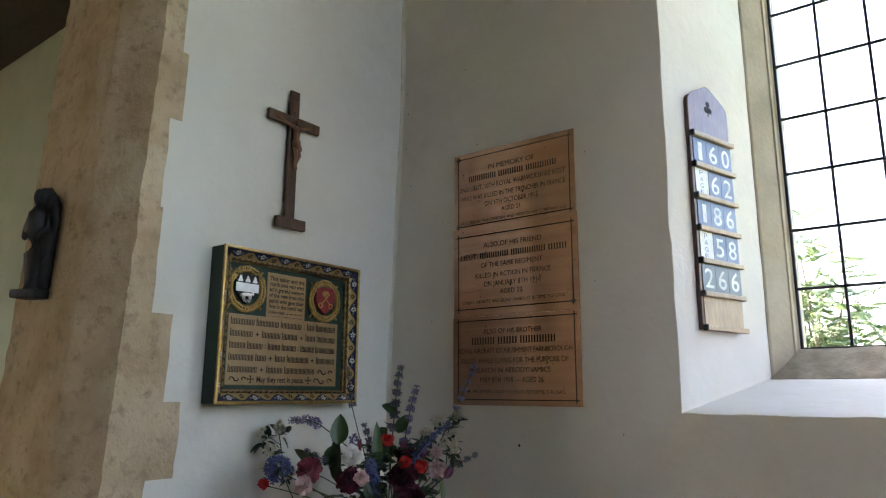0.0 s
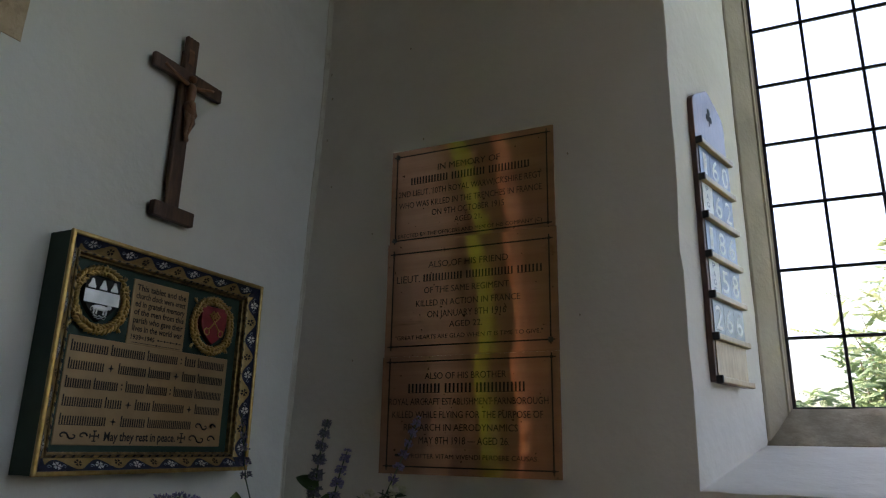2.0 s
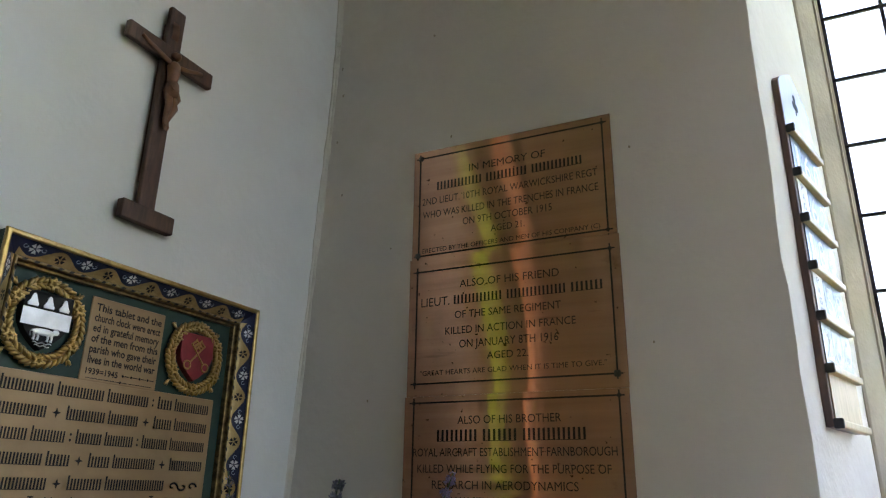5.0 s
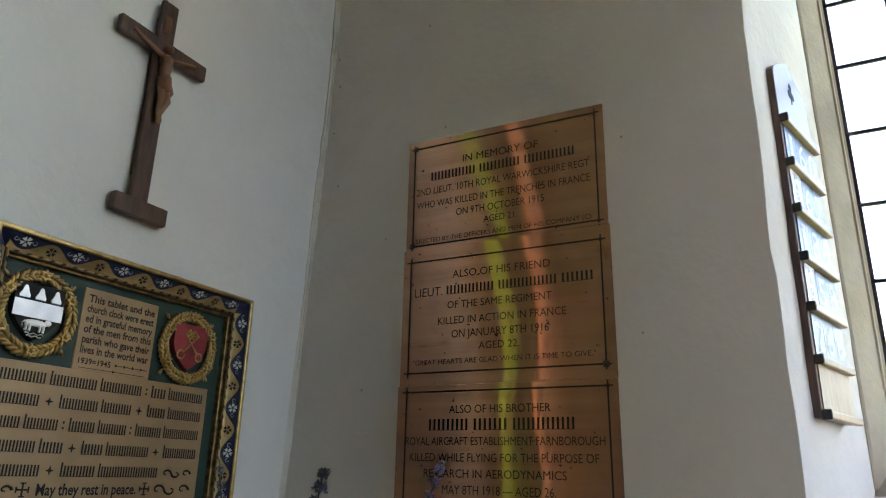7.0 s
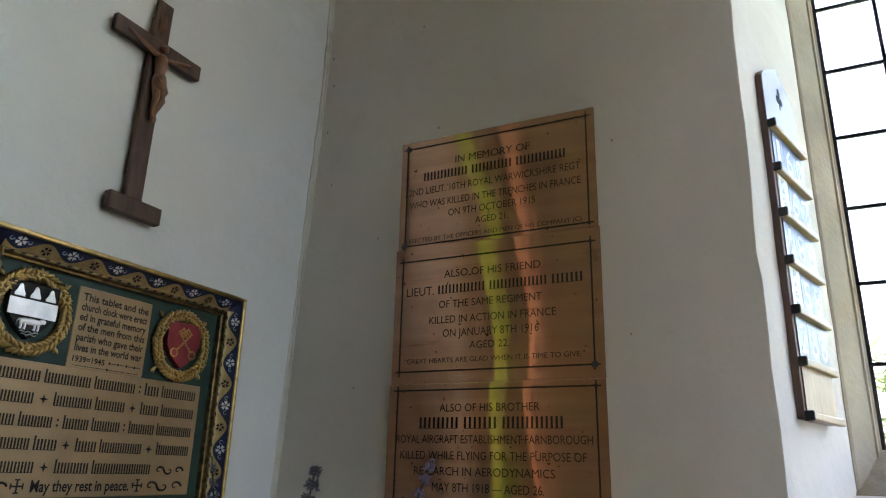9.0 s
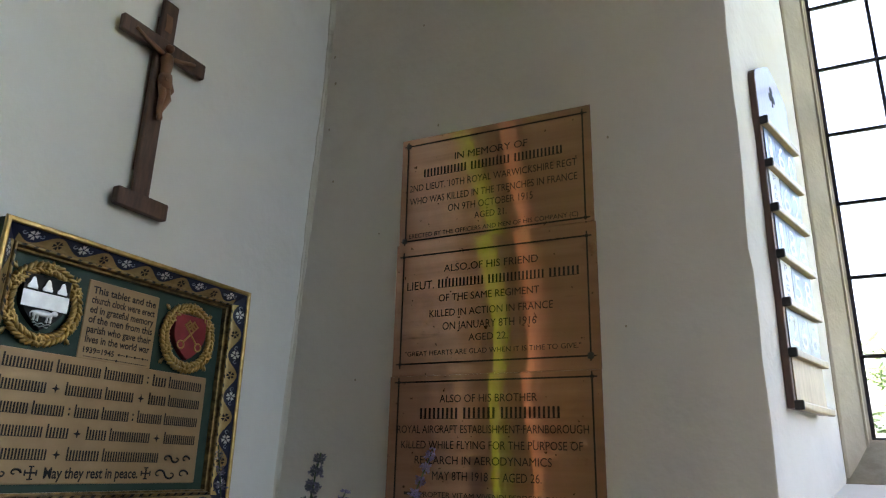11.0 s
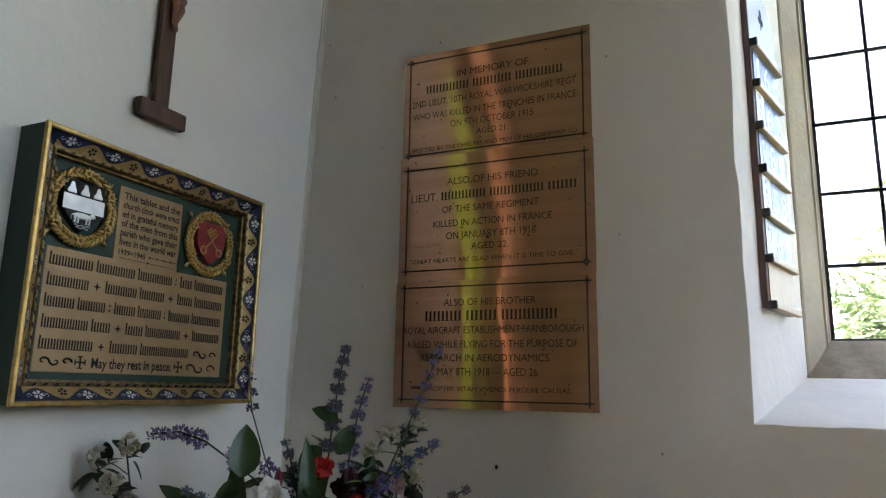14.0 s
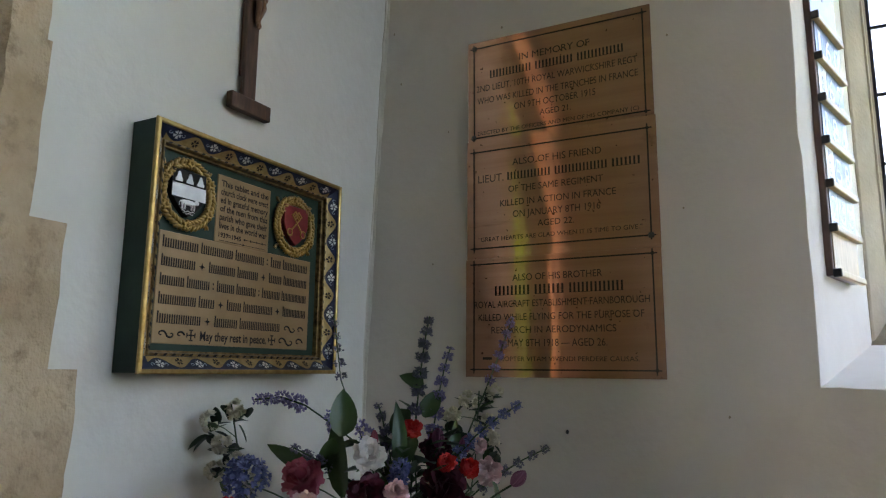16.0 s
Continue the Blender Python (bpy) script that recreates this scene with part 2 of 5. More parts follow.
def lettering(name, body, left, right, base, cap, lift, material, parent, align="fit", heavy=0.0):
    """A line of writing in the parent's x-y plane, fitted between left and right, with capitals of a given height."""
    cu = bpy.data.curves.new(name, "FONT")
    cu.body, cu.size, cu.offset, cu.resolution_u = body, 1.0, heavy, 3
    tmp = bpy.data.objects.new(name, cu)
    me = bpy.data.meshes.new_from_object(tmp)
    bpy.data.objects.remove(tmp)
    co = np.empty(len(me.vertices) * 3)
    me.vertices.foreach_get("co", co)
    co = co.reshape(-1, 3)
    x0, x1 = co[:, 0].min(), co[:, 0].max()
    co[:, 0] = left + (co[:, 0] - x0) * (right - left) / (x1 - x0)
    co[:, 1] = base + co[:, 1] * cap / 0.70
    co[:, 2] = lift
    me.vertices.foreach_set("co", co.ravel())
    me.materials.clear()
    me.materials.append(material)
    ob = new(name, me)
    ob.parent = parent
    return ob


def word_bar(name, count, left, right, base, cap, lift, material, parent, share=0.46, rise=0.22):
    """One word of writing that cannot be given: plain upright bars on one line, the first of them taller."""
    n = max(1, int(round(count)))
    if n == 1:
        return part(name, box(left, right, base + cap * 0.16, base + cap * 0.80, lift - 0.0003, lift), material, parent)
    n = 2 * n - 1
    pitch = (right - left) / (n - 1 + share)
    foot = base + cap * 0.045
    pts = [(left, base), (right, base)]
    for i in range(n - 1, -1, -1):
        x0, x1 = left + i * pitch, left + (i + share) * pitch
        top = base + cap * (1.0 if i == 0 else 1.0 - rise)
        pts += ([(x1, foot)] if i < n - 1 else []) + [(x1, top), (x0, top)] + ([(x0, foot)] if i else [])
    return part(name, prism(pts, lift - 0.0003, lift), material, parent)


def bars(name, widths, left, right, base, cap, lift, material, parent, gap=0.3, rise=0.0):
    """A line of such words, each of its relative width."""
    total = sum(widths) + gap * (len(widths) - 1)
    x, k = left, (right - left) / total
    made = []
    for w in widths:
        made.append(word_bar(name, w, x, x + w * k, base, cap, lift, material, parent, rise=rise))
        x += (w + gap) * k
    return made


# Frames of reference on the walls: x along the wall, y up, z out of it.
WEST, NORTH = -2.045, 2.243
ON_WEST = Matrix(((0, 0, 1, WEST), (1, 0, 0, 0), (0, 1, 0, 0), (0, 0, 0, 1)))
ON_NORTH = Matrix(((1, 0, 0, 0), (0, 0, -1, NORTH), (0, 1, 0, 0), (0, 0, 0, 1)))
SX, SY = 0.2696, 0.9630
ON_REVEAL = Matrix(((SX, 0, SY, -0.824), (SY, 0, -SX, NORTH), (0, 1, 0, 0), (0, 0, 0, 1)))
WIN_MID = 0.255


def at_wall(frame_of, u, v, w=0.0):
    return frame_of @ Matrix.Translation((u, v, w))

# ---- the large structure ----
def uneven(p, amount, scale=3.0):
    return noise.noise(Vector(p) * scale) * amount


def wall_north():
    """Plastered wall with a deep, splayed window opening whose arrises are rounded and uneven."""
    n = 60
    def loop(x0, x1, z0, z1, y, wob=0.0):
        out = []
        for x, z in rect_loop(x0, x1, z0, z1, n):
            d = uneven((x, y, z), wob, 6.0) + uneven((z, x, y), wob * 0.6, 25.0)
            out.append((x + d, y + d * 0.4, z + d * 0.7))
        return out
    a, b, top, low = -0.822, -0.678, 5.2, 1.575
    ra, rb = 2 * WIN_MID - a, 2 * WIN_MID - b
    y1 = NORTH + 0.565
    bm = ring_mesh([
        loop(-2.6, 4.0, 0, 6, 3.16), loop(-2.6, 4.0, 0, 6, NORTH),
        loop(a - 0.35, ra + 0.35, low - 0.35, top + 0.35, NORTH),
        loop(a - 0.005, ra + 0.005, low - 0.005, top + 0.005, NORTH, 0.003),
        loop(a - 0.0012, ra + 0.0012, low - 0.0012, top + 0.0012, NORTH + 0.0012, 0.006),
        loop(a + 0.001, ra - 0.001, low + 0.001, top - 0.001, NORTH + 0.006, 0.006),
        loop(a + 0.014, ra - 0.014, low + 0.01, top - 0.01, NORTH + 0.05, 0.003),
        loop((a + b) / 2, (ra + rb) / 2, low + 0.058, top - 0.03, NORTH + 0.28, 0.003),
        loop(b, rb, low + 0.115, top - 0.06, y1, 0.002), loop(b, rb, low + 0.115, top - 0.06, 3.16)], closed=True)
    return tagged(part("wall_north", bm, PLASTER_BOUNCE, smooth=True), "white limewashed plaster wall with a deep splayed window opening", "wall", kind="structure")


wn_ob = wall_north()
wn_ob.data.polygons.foreach_set("use_smooth", [True] * len(wn_ob.data.polygons))
wn_ob.data.set_sharp_from_angle(angle=radians(28))


def jamb_y(z):
    """The leaning arris of the arch's stone jamb."""
    return 1.066 + 0.042 * (min(z, 4.0) - 2.15)


def west_face(y, z):
    """The west wall's plaster, which swells towards the corner."""
    k = max(0.0, min(1.0, (y - 1.85) / 0.38))
    return WEST + k * k * (0.034 * max(-0.7, min(1.0, (z - 2.15) / 0.75))) + noise.noise(Vector((y * 5, z * 5, 1.0))) * 0.002 * k


def wall_west():
    """Plastered wall from the corner to the arch's jamb, and the wall above the arch."""
    bm = bmesh.new()
    rows = []
    for i in range(33):
        z = i / 8
        y0 = jamb_y(z) + 0.04
        rows.append([(west_face(y, z), y, z) for y in [NORTH + 0.02 + (y0 - NORTH - 0.02) * j / 16 for j in range(17)]] + [(-2.60, y0, z), (-2.60, NORTH + 0.02, z)])
    ring_mesh(rows, bm)
    add_box(bm, -2.60, WEST, -6.0, NORTH + 0.02, 4.0, 6.0)
    add_box(bm, -2.60, WEST, -6.0, -4.0, 0.0, 4.0)
    ob = part("wall_west", bm, PLASTER, smooth=True)
    ob.data.set_sharp_from_angle(angle=radians(40))
    return tagged(ob, "pale grey limewashed plaster wall beside the arch", "wall", kind="structure")


wall_west()


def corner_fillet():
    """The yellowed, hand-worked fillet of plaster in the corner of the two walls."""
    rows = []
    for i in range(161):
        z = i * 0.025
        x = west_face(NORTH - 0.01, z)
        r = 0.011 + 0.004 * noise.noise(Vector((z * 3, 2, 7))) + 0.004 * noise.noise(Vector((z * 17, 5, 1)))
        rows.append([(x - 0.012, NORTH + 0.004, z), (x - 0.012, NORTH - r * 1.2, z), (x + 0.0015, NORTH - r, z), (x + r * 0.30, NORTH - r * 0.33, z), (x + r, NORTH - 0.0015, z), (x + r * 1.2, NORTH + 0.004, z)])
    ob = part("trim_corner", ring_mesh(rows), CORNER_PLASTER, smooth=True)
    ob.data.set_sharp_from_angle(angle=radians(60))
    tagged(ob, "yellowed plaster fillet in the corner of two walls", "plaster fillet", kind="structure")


corner_fillet()


def plain(name, label, category, material, *b):
    return tagged(part(name, box(*b), material), label, category, kind="structure")


# Unseen ceiling and floor: they shut out the sky and tune the bounce.
plain("ceiling", "unseen dark ceiling added to close out the sky", "ceiling", BEAM_OAK, -2.6, 4.5, -6.6, 3.16, 6.0, 6.3)
plain("floor", "unseen brown floor, its colour set for warm bounce light", "floor", FLOOR_STONE, -14.6, 4.5, -10.6, 3.8, -0.2, 0.0)


def wall_holes(name, x0, x1, y0, y1, top, holes, label, material=PLASTER, along="x"):
    """A wall with upright rectangular openings (from, to, sill, head) along its length."""
    bm = bmesh.new()
    def piece(a, b, z0, z1):
        if b - a > 1e-4 and z1 - z0 > 1e-4:
            add_box(bm, a, b, y0, y1, z0, z1) if along == "x" else add_box(bm, x0, x1, a, b, z0, z1)
    p = x0 if along == "x" else y0
    for a, b, s, h in holes:
        piece(p, a, 0, top)
        piece(a, b, 0, s)
        piece(a, b, h, top)
        p = b
    piece(p, x1 if along == "x" else y1, 0, top)
    return tagged(part(name, bm, material), label, "wall", kind="structure")


# Unseen wall that shuts the chapel's south side against daylight.
plain("wall_south", "unseen white plaster wall added to close the chapel to light", "wall", PLASTER, -2.6, 4.0, -6.6, -6.0, 0, 6)
# No such window is known: the opening adds sky light to the west wall.
wall_holes("wall_east", 4.0, 4.5, -6.6, 3.16, 6.0, [(0.62, 2.17, 1.5, 5.2)], "unseen white plaster wall, its opening added to light the west wall", along="y")
# Unseen: two wide openings added to light the nave, two slots for streaks.
wall_holes("wall_nave_south", -14.0, -2.6, -10.12, -10.0, 9.0, [(-12.8, -11.6, 1.5, 6.0), (-10.4, -9.2, 1.5, 6.0), (-6.655, -6.525, 1.6, 7.4), (-5.740, -5.652, 1.6, 8.8)], "unseen white plaster nave wall with openings added for light and streaks", LIMEWASH_GREENLIT)
plain("wall_nave_north", "limewashed nave wall with its greenish light put into the colour", "wall", LIMEWASH_GREENLIT, -14.0, -2.6, 3.2, 3.8, 0, 9.0)
# The small opening is added to brighten the nave's north wall.
wall_holes("wall_nave_west", -14.6, -14.0, -10.6, 3.8, 9.0, [(-4.0, -3.1, 2.2, 4.2)], "unseen white plaster nave wall, its opening added to light the nave", LIMEWASH_GREENLIT, along="y")
# The next three are unseen and only close the nave to outside light.
plain("wall_nave_east", "unseen white plaster nave wall added to keep out light", "wall", LIMEWASH_GREENLIT, -2.6, -2.4, -10.6, -6.6, 0, 9.0)
plain("wall_nave_upper", "unseen white plaster wall above the arch, added to keep out light", "wall", LIMEWASH_GREENLIT, -2.6, -2.4, -6.6, 3.8, 6.3, 9.0)
plain("ceiling_nave", "unseen dark nave ceiling added to close out the sky", "ceiling", BEAM_OAK, -14.6, -2.4, -10.6, 3.8, 9.0, 9.3)
plain("trim_wall_plate", "dark oak wall plate along the nave wall", "beam", BEAM_OAK, -14.0, -2.6, 2.85, 3.2, 5.85, 6.5)


# An added, unseen slot of coloured glass that puts one streak in the brass.
def streak_slot(name, x0, x1, head, glass, label):
    root = empty(name, Matrix.Translation(((x0 + x1) / 2, -10.06, 1.6)), label, "window")
    tagged(root, kind="structure")
    h, w = head - 1.6, (x1 - x0) / 2
    fr = ring_mesh([[(x, y, z) for x, z in rect_loop(-w + i, w - i, i, h - i)] for i, y in ((0, -0.05), (0, 0.05), (0.006, 0.05), (0.006, -0.05))], closed=True)
    part("window_frame", fr, SILL_STONE, root)
    pane = part("pane", box(-w + 0.006, w - 0.006, -0.003, 0.003, 0.006, h - 0.006), glass, root)
    pane.visible_shadow = False


streak_slot("streak_slot_2", -6.655, -6.525, 7.4, GREEN_GLASS, "unseen slot of yellow-green glass added for a streak in the brass")
streak_slot("streak_slot_3", -5.740, -5.652, 8.8, AMBER_GLASS, "unseen slot of amber glass added for a streak in the brass")

# ---- the arch's jamb: dressed quoins with a chamfer ----
def quoin(z0, z1, edge, k):
    """One stone of the jamb: face on the wall, chamfer and the deep face inside the arch."""
    rng = random.Random(40 + k)
    rows = []
    rng_off = rng.uniform(-0.0007, 0.0007)
    g = -0.001
    n = 12
    for i in range(n + 1):
        z = z0 + g + (z1 - z0 - 2 * g) * i / n
        y = jamb_y(z)
        e = edge(z) + noise.noise(Vector((z * 9, k * 5.0, 0))) * 0.006 + noise.noise(Vector((z * 50, k, 3))) * 0.0025
        f = lambda s: noise.noise(Vector((z * 14, s * 9.0, 0.3))) * 0.006 + noise.noise(Vector((z * 45, s * 31.0, 0.7))) * 0.0025 + rng_off
        rows.append([(WEST - 0.01, e + 0.004, z), (WEST + 0.0025, e, z), (WEST + 0.004 + f(1) * 0.5, (e + y) / 2, z), (WEST + 0.004 + f(2) * 0.3, y + 0.004 + f(3), z), (WEST - 0.005, y - 0.004 + f(3), z),
                     (WEST - 0.06 + f(4), y - 0.042 + f(5), z), (-2.160, y - 0.079 + f(6), z), (-2.172, y - 0.083 + f(6), z),
                     (-2.30, y - 0.082 + f(7), z), (-2.45, y - 0.082 + f(8), z), (-2.606, y - 0.082 + f(9), z), (-2.606, e, z)])
    bm = ring_mesh(rows)
    bm.verts.ensure_lookup_table()
    m = len(rows[0])
    bm.faces.new([bm.verts[i] for i in range(m)][::-1])
    bm.faces.new([bm.verts[n * m + i] for i in range(m)])
    bmesh.ops.recalc_face_normals(bm, faces=bm.faces)
    return bm


jamb = tagged(new("arch_jamb"), "rough dressed sandstone jamb of the arch with a worn chamfer", "stone jamb", kind="structure")
COURSES = [(0.0, 0.36, 1.15), (0.36, 0.72, 1.24), (0.72, 1.06, 1.16), (1.06, 1.376, 1.158), (1.376, 1.60, 1.259), (1.60, 1.867, 1.206), (1.867, 2.20, 1.142), (2.20, 2.502, 1.140),
           (2.502, 2.74, 1.188), (2.74, 3.08, 1.170), (3.08, 3.40, 1.13), (3.40, 3.70, 1.22), (3.70, 4.0, 1.15)]
for k, (z0, z1, e) in enumerate(COURSES):
    q = part("stone", quoin(z0, z1, lambda z, e=e, z0=z0: e + (z - z0) * 0.025, k), STONE, jamb, smooth=True)
    q.data.set_sharp_from_angle(angle=radians(17))

# ---- the window ----
# Its unseen right half and head are enlarged to let in more sky.
def window_one():
    root = tagged(new("window_1"), "leaded clear glass window with dark bars in a stone surround", "window", kind="structure")
    xl = -0.600
    for s in (1, -1):
        pts = [(-0.73, 2.800), (-0.678, 2.800), (-0.671, 2.806), (-0.617, 2.908), (-0.611, 2.910), (-0.607, 2.928), (xl, 2.935), (xl, 3.06), (-0.73, 3.06)]
        if s < 0:
            pts = [(2 * WIN_MID - x, y) for x, y in pts][::-1]
        part("jamb", prism(pts, 1.70, 5.14), JAMB_STONE, root, "pale stone window jamb")
    bm = bmesh.new()
    prof = [(2.79, 1.62), (2.79, 1.688), (2.797, 1.695), (2.85, 1.735), (2.922, 1.793), (2.936, 1.802), (3.06, 1.802), (3.06, 1.62)]
    n = 24
    rows = []
    for i in range(n + 1):
        x = -0.69 + (2 * WIN_MID + 1.38) * i / n
        rows.append([(x, y + noise.noise(Vector((x * 12, y * 9, z * 9))) * 0.004, z + noise.noise(Vector((x * 10, z * 20, 4))) * 0.005) for y, z in prof])
    ring_mesh(rows, bm)
    part("window_sill", bm, SILL_STONE, root, "weathered stone sill", smooth=True).data.set_sharp_from_angle(angle=radians(35))
    step = 2 * (WIN_MID - xl) / 10
    xs = [xl + step * i for i in range(11)]
    zs = [1.802 + (0.227 if i else 0) + 0.2302 * max(i - 1, 0) for i in range(16)]
    for x in xs[1:-1]:
        part("glazing_bar", box(x - 0.0055, x + 0.0055, 2.940, 2.952, 1.80, 5.14, bevel=0.002), IRON, root)
    for x in (xs[0] + 0.005, xs[-1] - 0.005):
        part("glazing_bar", box(x - 0.006, x + 0.006, 2.939, 2.953, 1.80, 5.14, bevel=0.002), IRON, root)
    for z in zs[:-1]:
        part("glazing_bar", box(xs[0], xs[-1], 2.936, 2.948, z - 0.0055, z + 0.0055, bevel=0.002), IRON, root)
    for x in xs[:-1]:
        for z, z2 in zip(zs, zs[1:]):
            pn = part("pane", box(x + 0.003, x + step - 0.003, 2.946, 2.949, z + 0.003, z2 - 0.003), GLASS, root)
            pn.visible_shadow = False


window_one()

# ---- brass memorial plaque ----
def memorial_plaque():
    root = empty("memorial_plaque", at_wall(ON_NORTH, -1.437, 1.587), "tall brushed brass memorial plaque of three engraved panels on plaster", "plaque")
    plates = [(-0.279, 0.277, 0.0, 0.3362), (-0.276, 0.278, 0.337, 0.6952), (-0.273, 0.2755, 0.696, 1.013)]
    borders = [(0.021, 0.321), (0.368, 0.660), (0.706, 0.992)]
    def twist(x, y):
        """How the upper two panels are wrung out of true."""
        k, mid = (0.045, 0.855) if y > 0.6955 else (0.028, 0.516) if y > 0.3365 else (0.004, 0.168)
        return -k * x * (y - mid)
    def wring(ob):
        for v in ob.data.vertices:
            v.co.z += twist(v.co.x, v.co.y)
        return ob
    for (x0, x1, y0, y1), (b0, b1) in zip(plates, borders):
        bm = bmesh.new()
        nx, ny = 28, 18
        def p(i, j, w):
            x, y = x0 + (x1 - x0) * i / nx, y0 + (y1 - y0) * j / ny
            w += twist(x, min(max(y, y0 + 0.001), y1 - 0.001)) + 0.00022 * math.sin(x * 17 + y * 5) * math.sin(y * 6.1 + 0.7) + 0.0006 * noise.noise(Vector((x * 4, y * 4.5, 2.0)))
            return (x, y, w)
        gv = [[bm.verts.new(p(i, j, 0.005)) for i in range(nx + 1)] for j in range(ny + 1)]
        for j in range(ny):
            for i in range(nx):
                bm.faces.new((gv[j][i], gv[j][i + 1], gv[j + 1][i + 1], gv[j + 1][i]))
        rim = gv[0] + [r[-1] for r in gv[1:]] + gv[-1][-2::-1] + [r[0] for r in gv[-2:0:-1]]
        back = [bm.verts.new((v.co.x, v.co.y, -0.001)) for v in rim]
        for i in range(len(rim)):
            j = (i + 1) % len(rim)
            bm.faces.new((rim[j], rim[i], back[i], back[j]))
        plate = part("panel", bm, BRASS, root, smooth=True)
        plate.data.set_sharp_from_angle(angle=radians(40))
        bm = bmesh.new()
        l, r, t = -0.253, 0.255, 0.0020
        for a in ((l, r, b0 - t, b0 + t), (l, r, b1 - t, b1 + t), (l - t, l + t, b0, b1), (r - t, r + t, b0, b1)):
            add_box(bm, *a, 0.0055, 0.0066)
        wring(part("border_line", bm, INK, plate))
        for cx in (l, r):
            for cy in (b0, b1):
                bm = bmesh.new()
                add_box(bm, cx - 0.012, cx + 0.012, cy - 0.0016, cy + 0.0016, 0.0056, 0.0069)
                add_box(bm, cx - 0.0016, cx + 0.0016, cy - 0.012, cy + 0.012, 0.0056, 0.00695)
                add_ball(bm, (cx, cy, 0.0062), (0.005, 0.005, 0.0018), 10, 6)
                wring(part("corner_cross", bm, INK, plate))
    for cx, cy in ((-0.253, 0.706), (0.255, 0.368), (-0.251, 0.992)):
        bm = bmesh.new()
        for k in range(4):
            a = k * math.pi / 2 + math.pi / 4
            add_ball(bm, (cx + 0.004 * math.cos(a), cy + 0.004 * math.sin(a), 0.008), (0.005, 0.005, 0.003), 10, 6)
        add_ball(bm, (cx, cy, 0.0095), (0.004, 0.004, 0.003), 10, 6)
        part("rosette_bolt", bm, BRONZE_BLACK, root, "dark rosette bolt head")
    c = 1.587
    L = 0.0068
    def line(body, x0, x1, mid, cap, heavy=0.0):
        wring(lettering("inscription", body, x0 + 1.437, x1 + 1.437, mid - c - cap / 2, cap, L, INK, root, heavy=heavy))
    def hidden(words, x0, x1, mid, cap):
        for ob in bars("name_bar", words, x0 + 1.437, x1 + 1.437, mid - c - cap / 2, cap, L, INK, root, 0.8):
            wring(ob)
    line("IN MEMORY OF", -1.542, -1.330, 2.525, 0.021)
    hidden((7, 6, 7), -1.637, -1.237, 2.488, 0.024)
    line("2ND LIEUT. 10TH ROYAL WARWICKSHIRE REGT", -1.681, -1.199, 2.447, 0.020)
    line("WHO WAS KILLED IN THE TRENCHES IN FRANCE", -1.679, -1.199, 2.408, 0.020)
    line("ON 9TH OCTOBER 1915", -1.560, -1.317, 2.374, 0.020)
    line("AGED 21.", -1.481, -1.389, 2.342, 0.018)
    line("ERECTED BY THE OFFICERS AND MEN OF HIS COMPANY (C)", -1.678, -1.200, 2.306, 0.0125)
    line("ALSO OF HIS FRIEND", -1.567, -1.306, 2.204, 0.020)
    line("LIEUT.", -1.676, -1.595, 2.163, 0.023)
    hidden((7, 8, 4), -1.583, -1.204, 2.163, 0.023)
    line("OF THE SAME REGIMENT", -1.580, -1.304, 2.124, 0.019)
    line("KILLED IN ACTION IN FRANCE", -1.606, -1.270, 2.084, 0.019)
    line("ON JANUARY 8TH 1916", -1.567, -1.313, 2.049, 0.020)
    line("AGED 22.", -1.493, -1.387, 2.016, 0.018)
    line("\"GREAT HEARTS ARE GLAD WHEN IT IS TIME TO GIVE.\"", -1.675, -1.204, 1.981, 0.0125)
    line("ALSO OF HIS BROTHER", -1.570, -1.314, 1.865, 0.019)
    hidden((5, 4, 7), -1.624, -1.260, 1.829, 0.027)
    line("ROYAL AIRCRAFT ESTABLISHMENT·FARNBOROUGH", -1.688, -1.193, 1.791, 0.019)
    line("KILLED WHILE FLYING FOR THE PURPOSE OF", -1.675, -1.208, 1.754, 0.019)
    line("RESEARCH IN AERODYNAMICS", -1.635, -1.281, 1.718, 0.019)
    line("MAY 8TH 1918 — AGED 26.", -1.585, -1.306, 1.682, 0.020)
    # A plain bar for the line's first word, which a flower hides.
    bars("hidden_word", (1,), -0.225, -0.197, 0.0465, 0.011, L, INK, root)
    line("PROPTER VITAM VIVENDI PERDERE CAUSAS.", -1.618, -1.224, 1.638, 0.0125)


memorial_plaque()


# ---- gilt war memorial tablet ----
def petal_flower(r, petals=5):
    bm = bmesh.new()
    for k in range(petals):
        a = 2 * math.pi * k / petals
        m = Matrix.Rotation(a, 4, "Z")
        pts = [(0.12, 0), (0.5, -0.25), (0.95, -0.36), (0.86, 0), (0.95, 0.36), (0.5, 0.25)]
        bm.faces.new([bm.verts.new(m @ Vector((r * x, r * y, 0))) for x, y in pts])
    return bm


def shield_outline(w, h, inset=0.0):
    pts = [(-w, h), (w, h), (w, h * 0.1)]
    pts += [(w * (1 - (k / 7) ** 1.9), h * 0.1 - h * 1.22 * (k / 7)) for k in range(1, 8)]
    pts += [(-x, y) for x, y in pts[:1:-1][1:]]
    return [(x * (1 - inset), y * (1 - inset)) for x, y in pts][::-1]


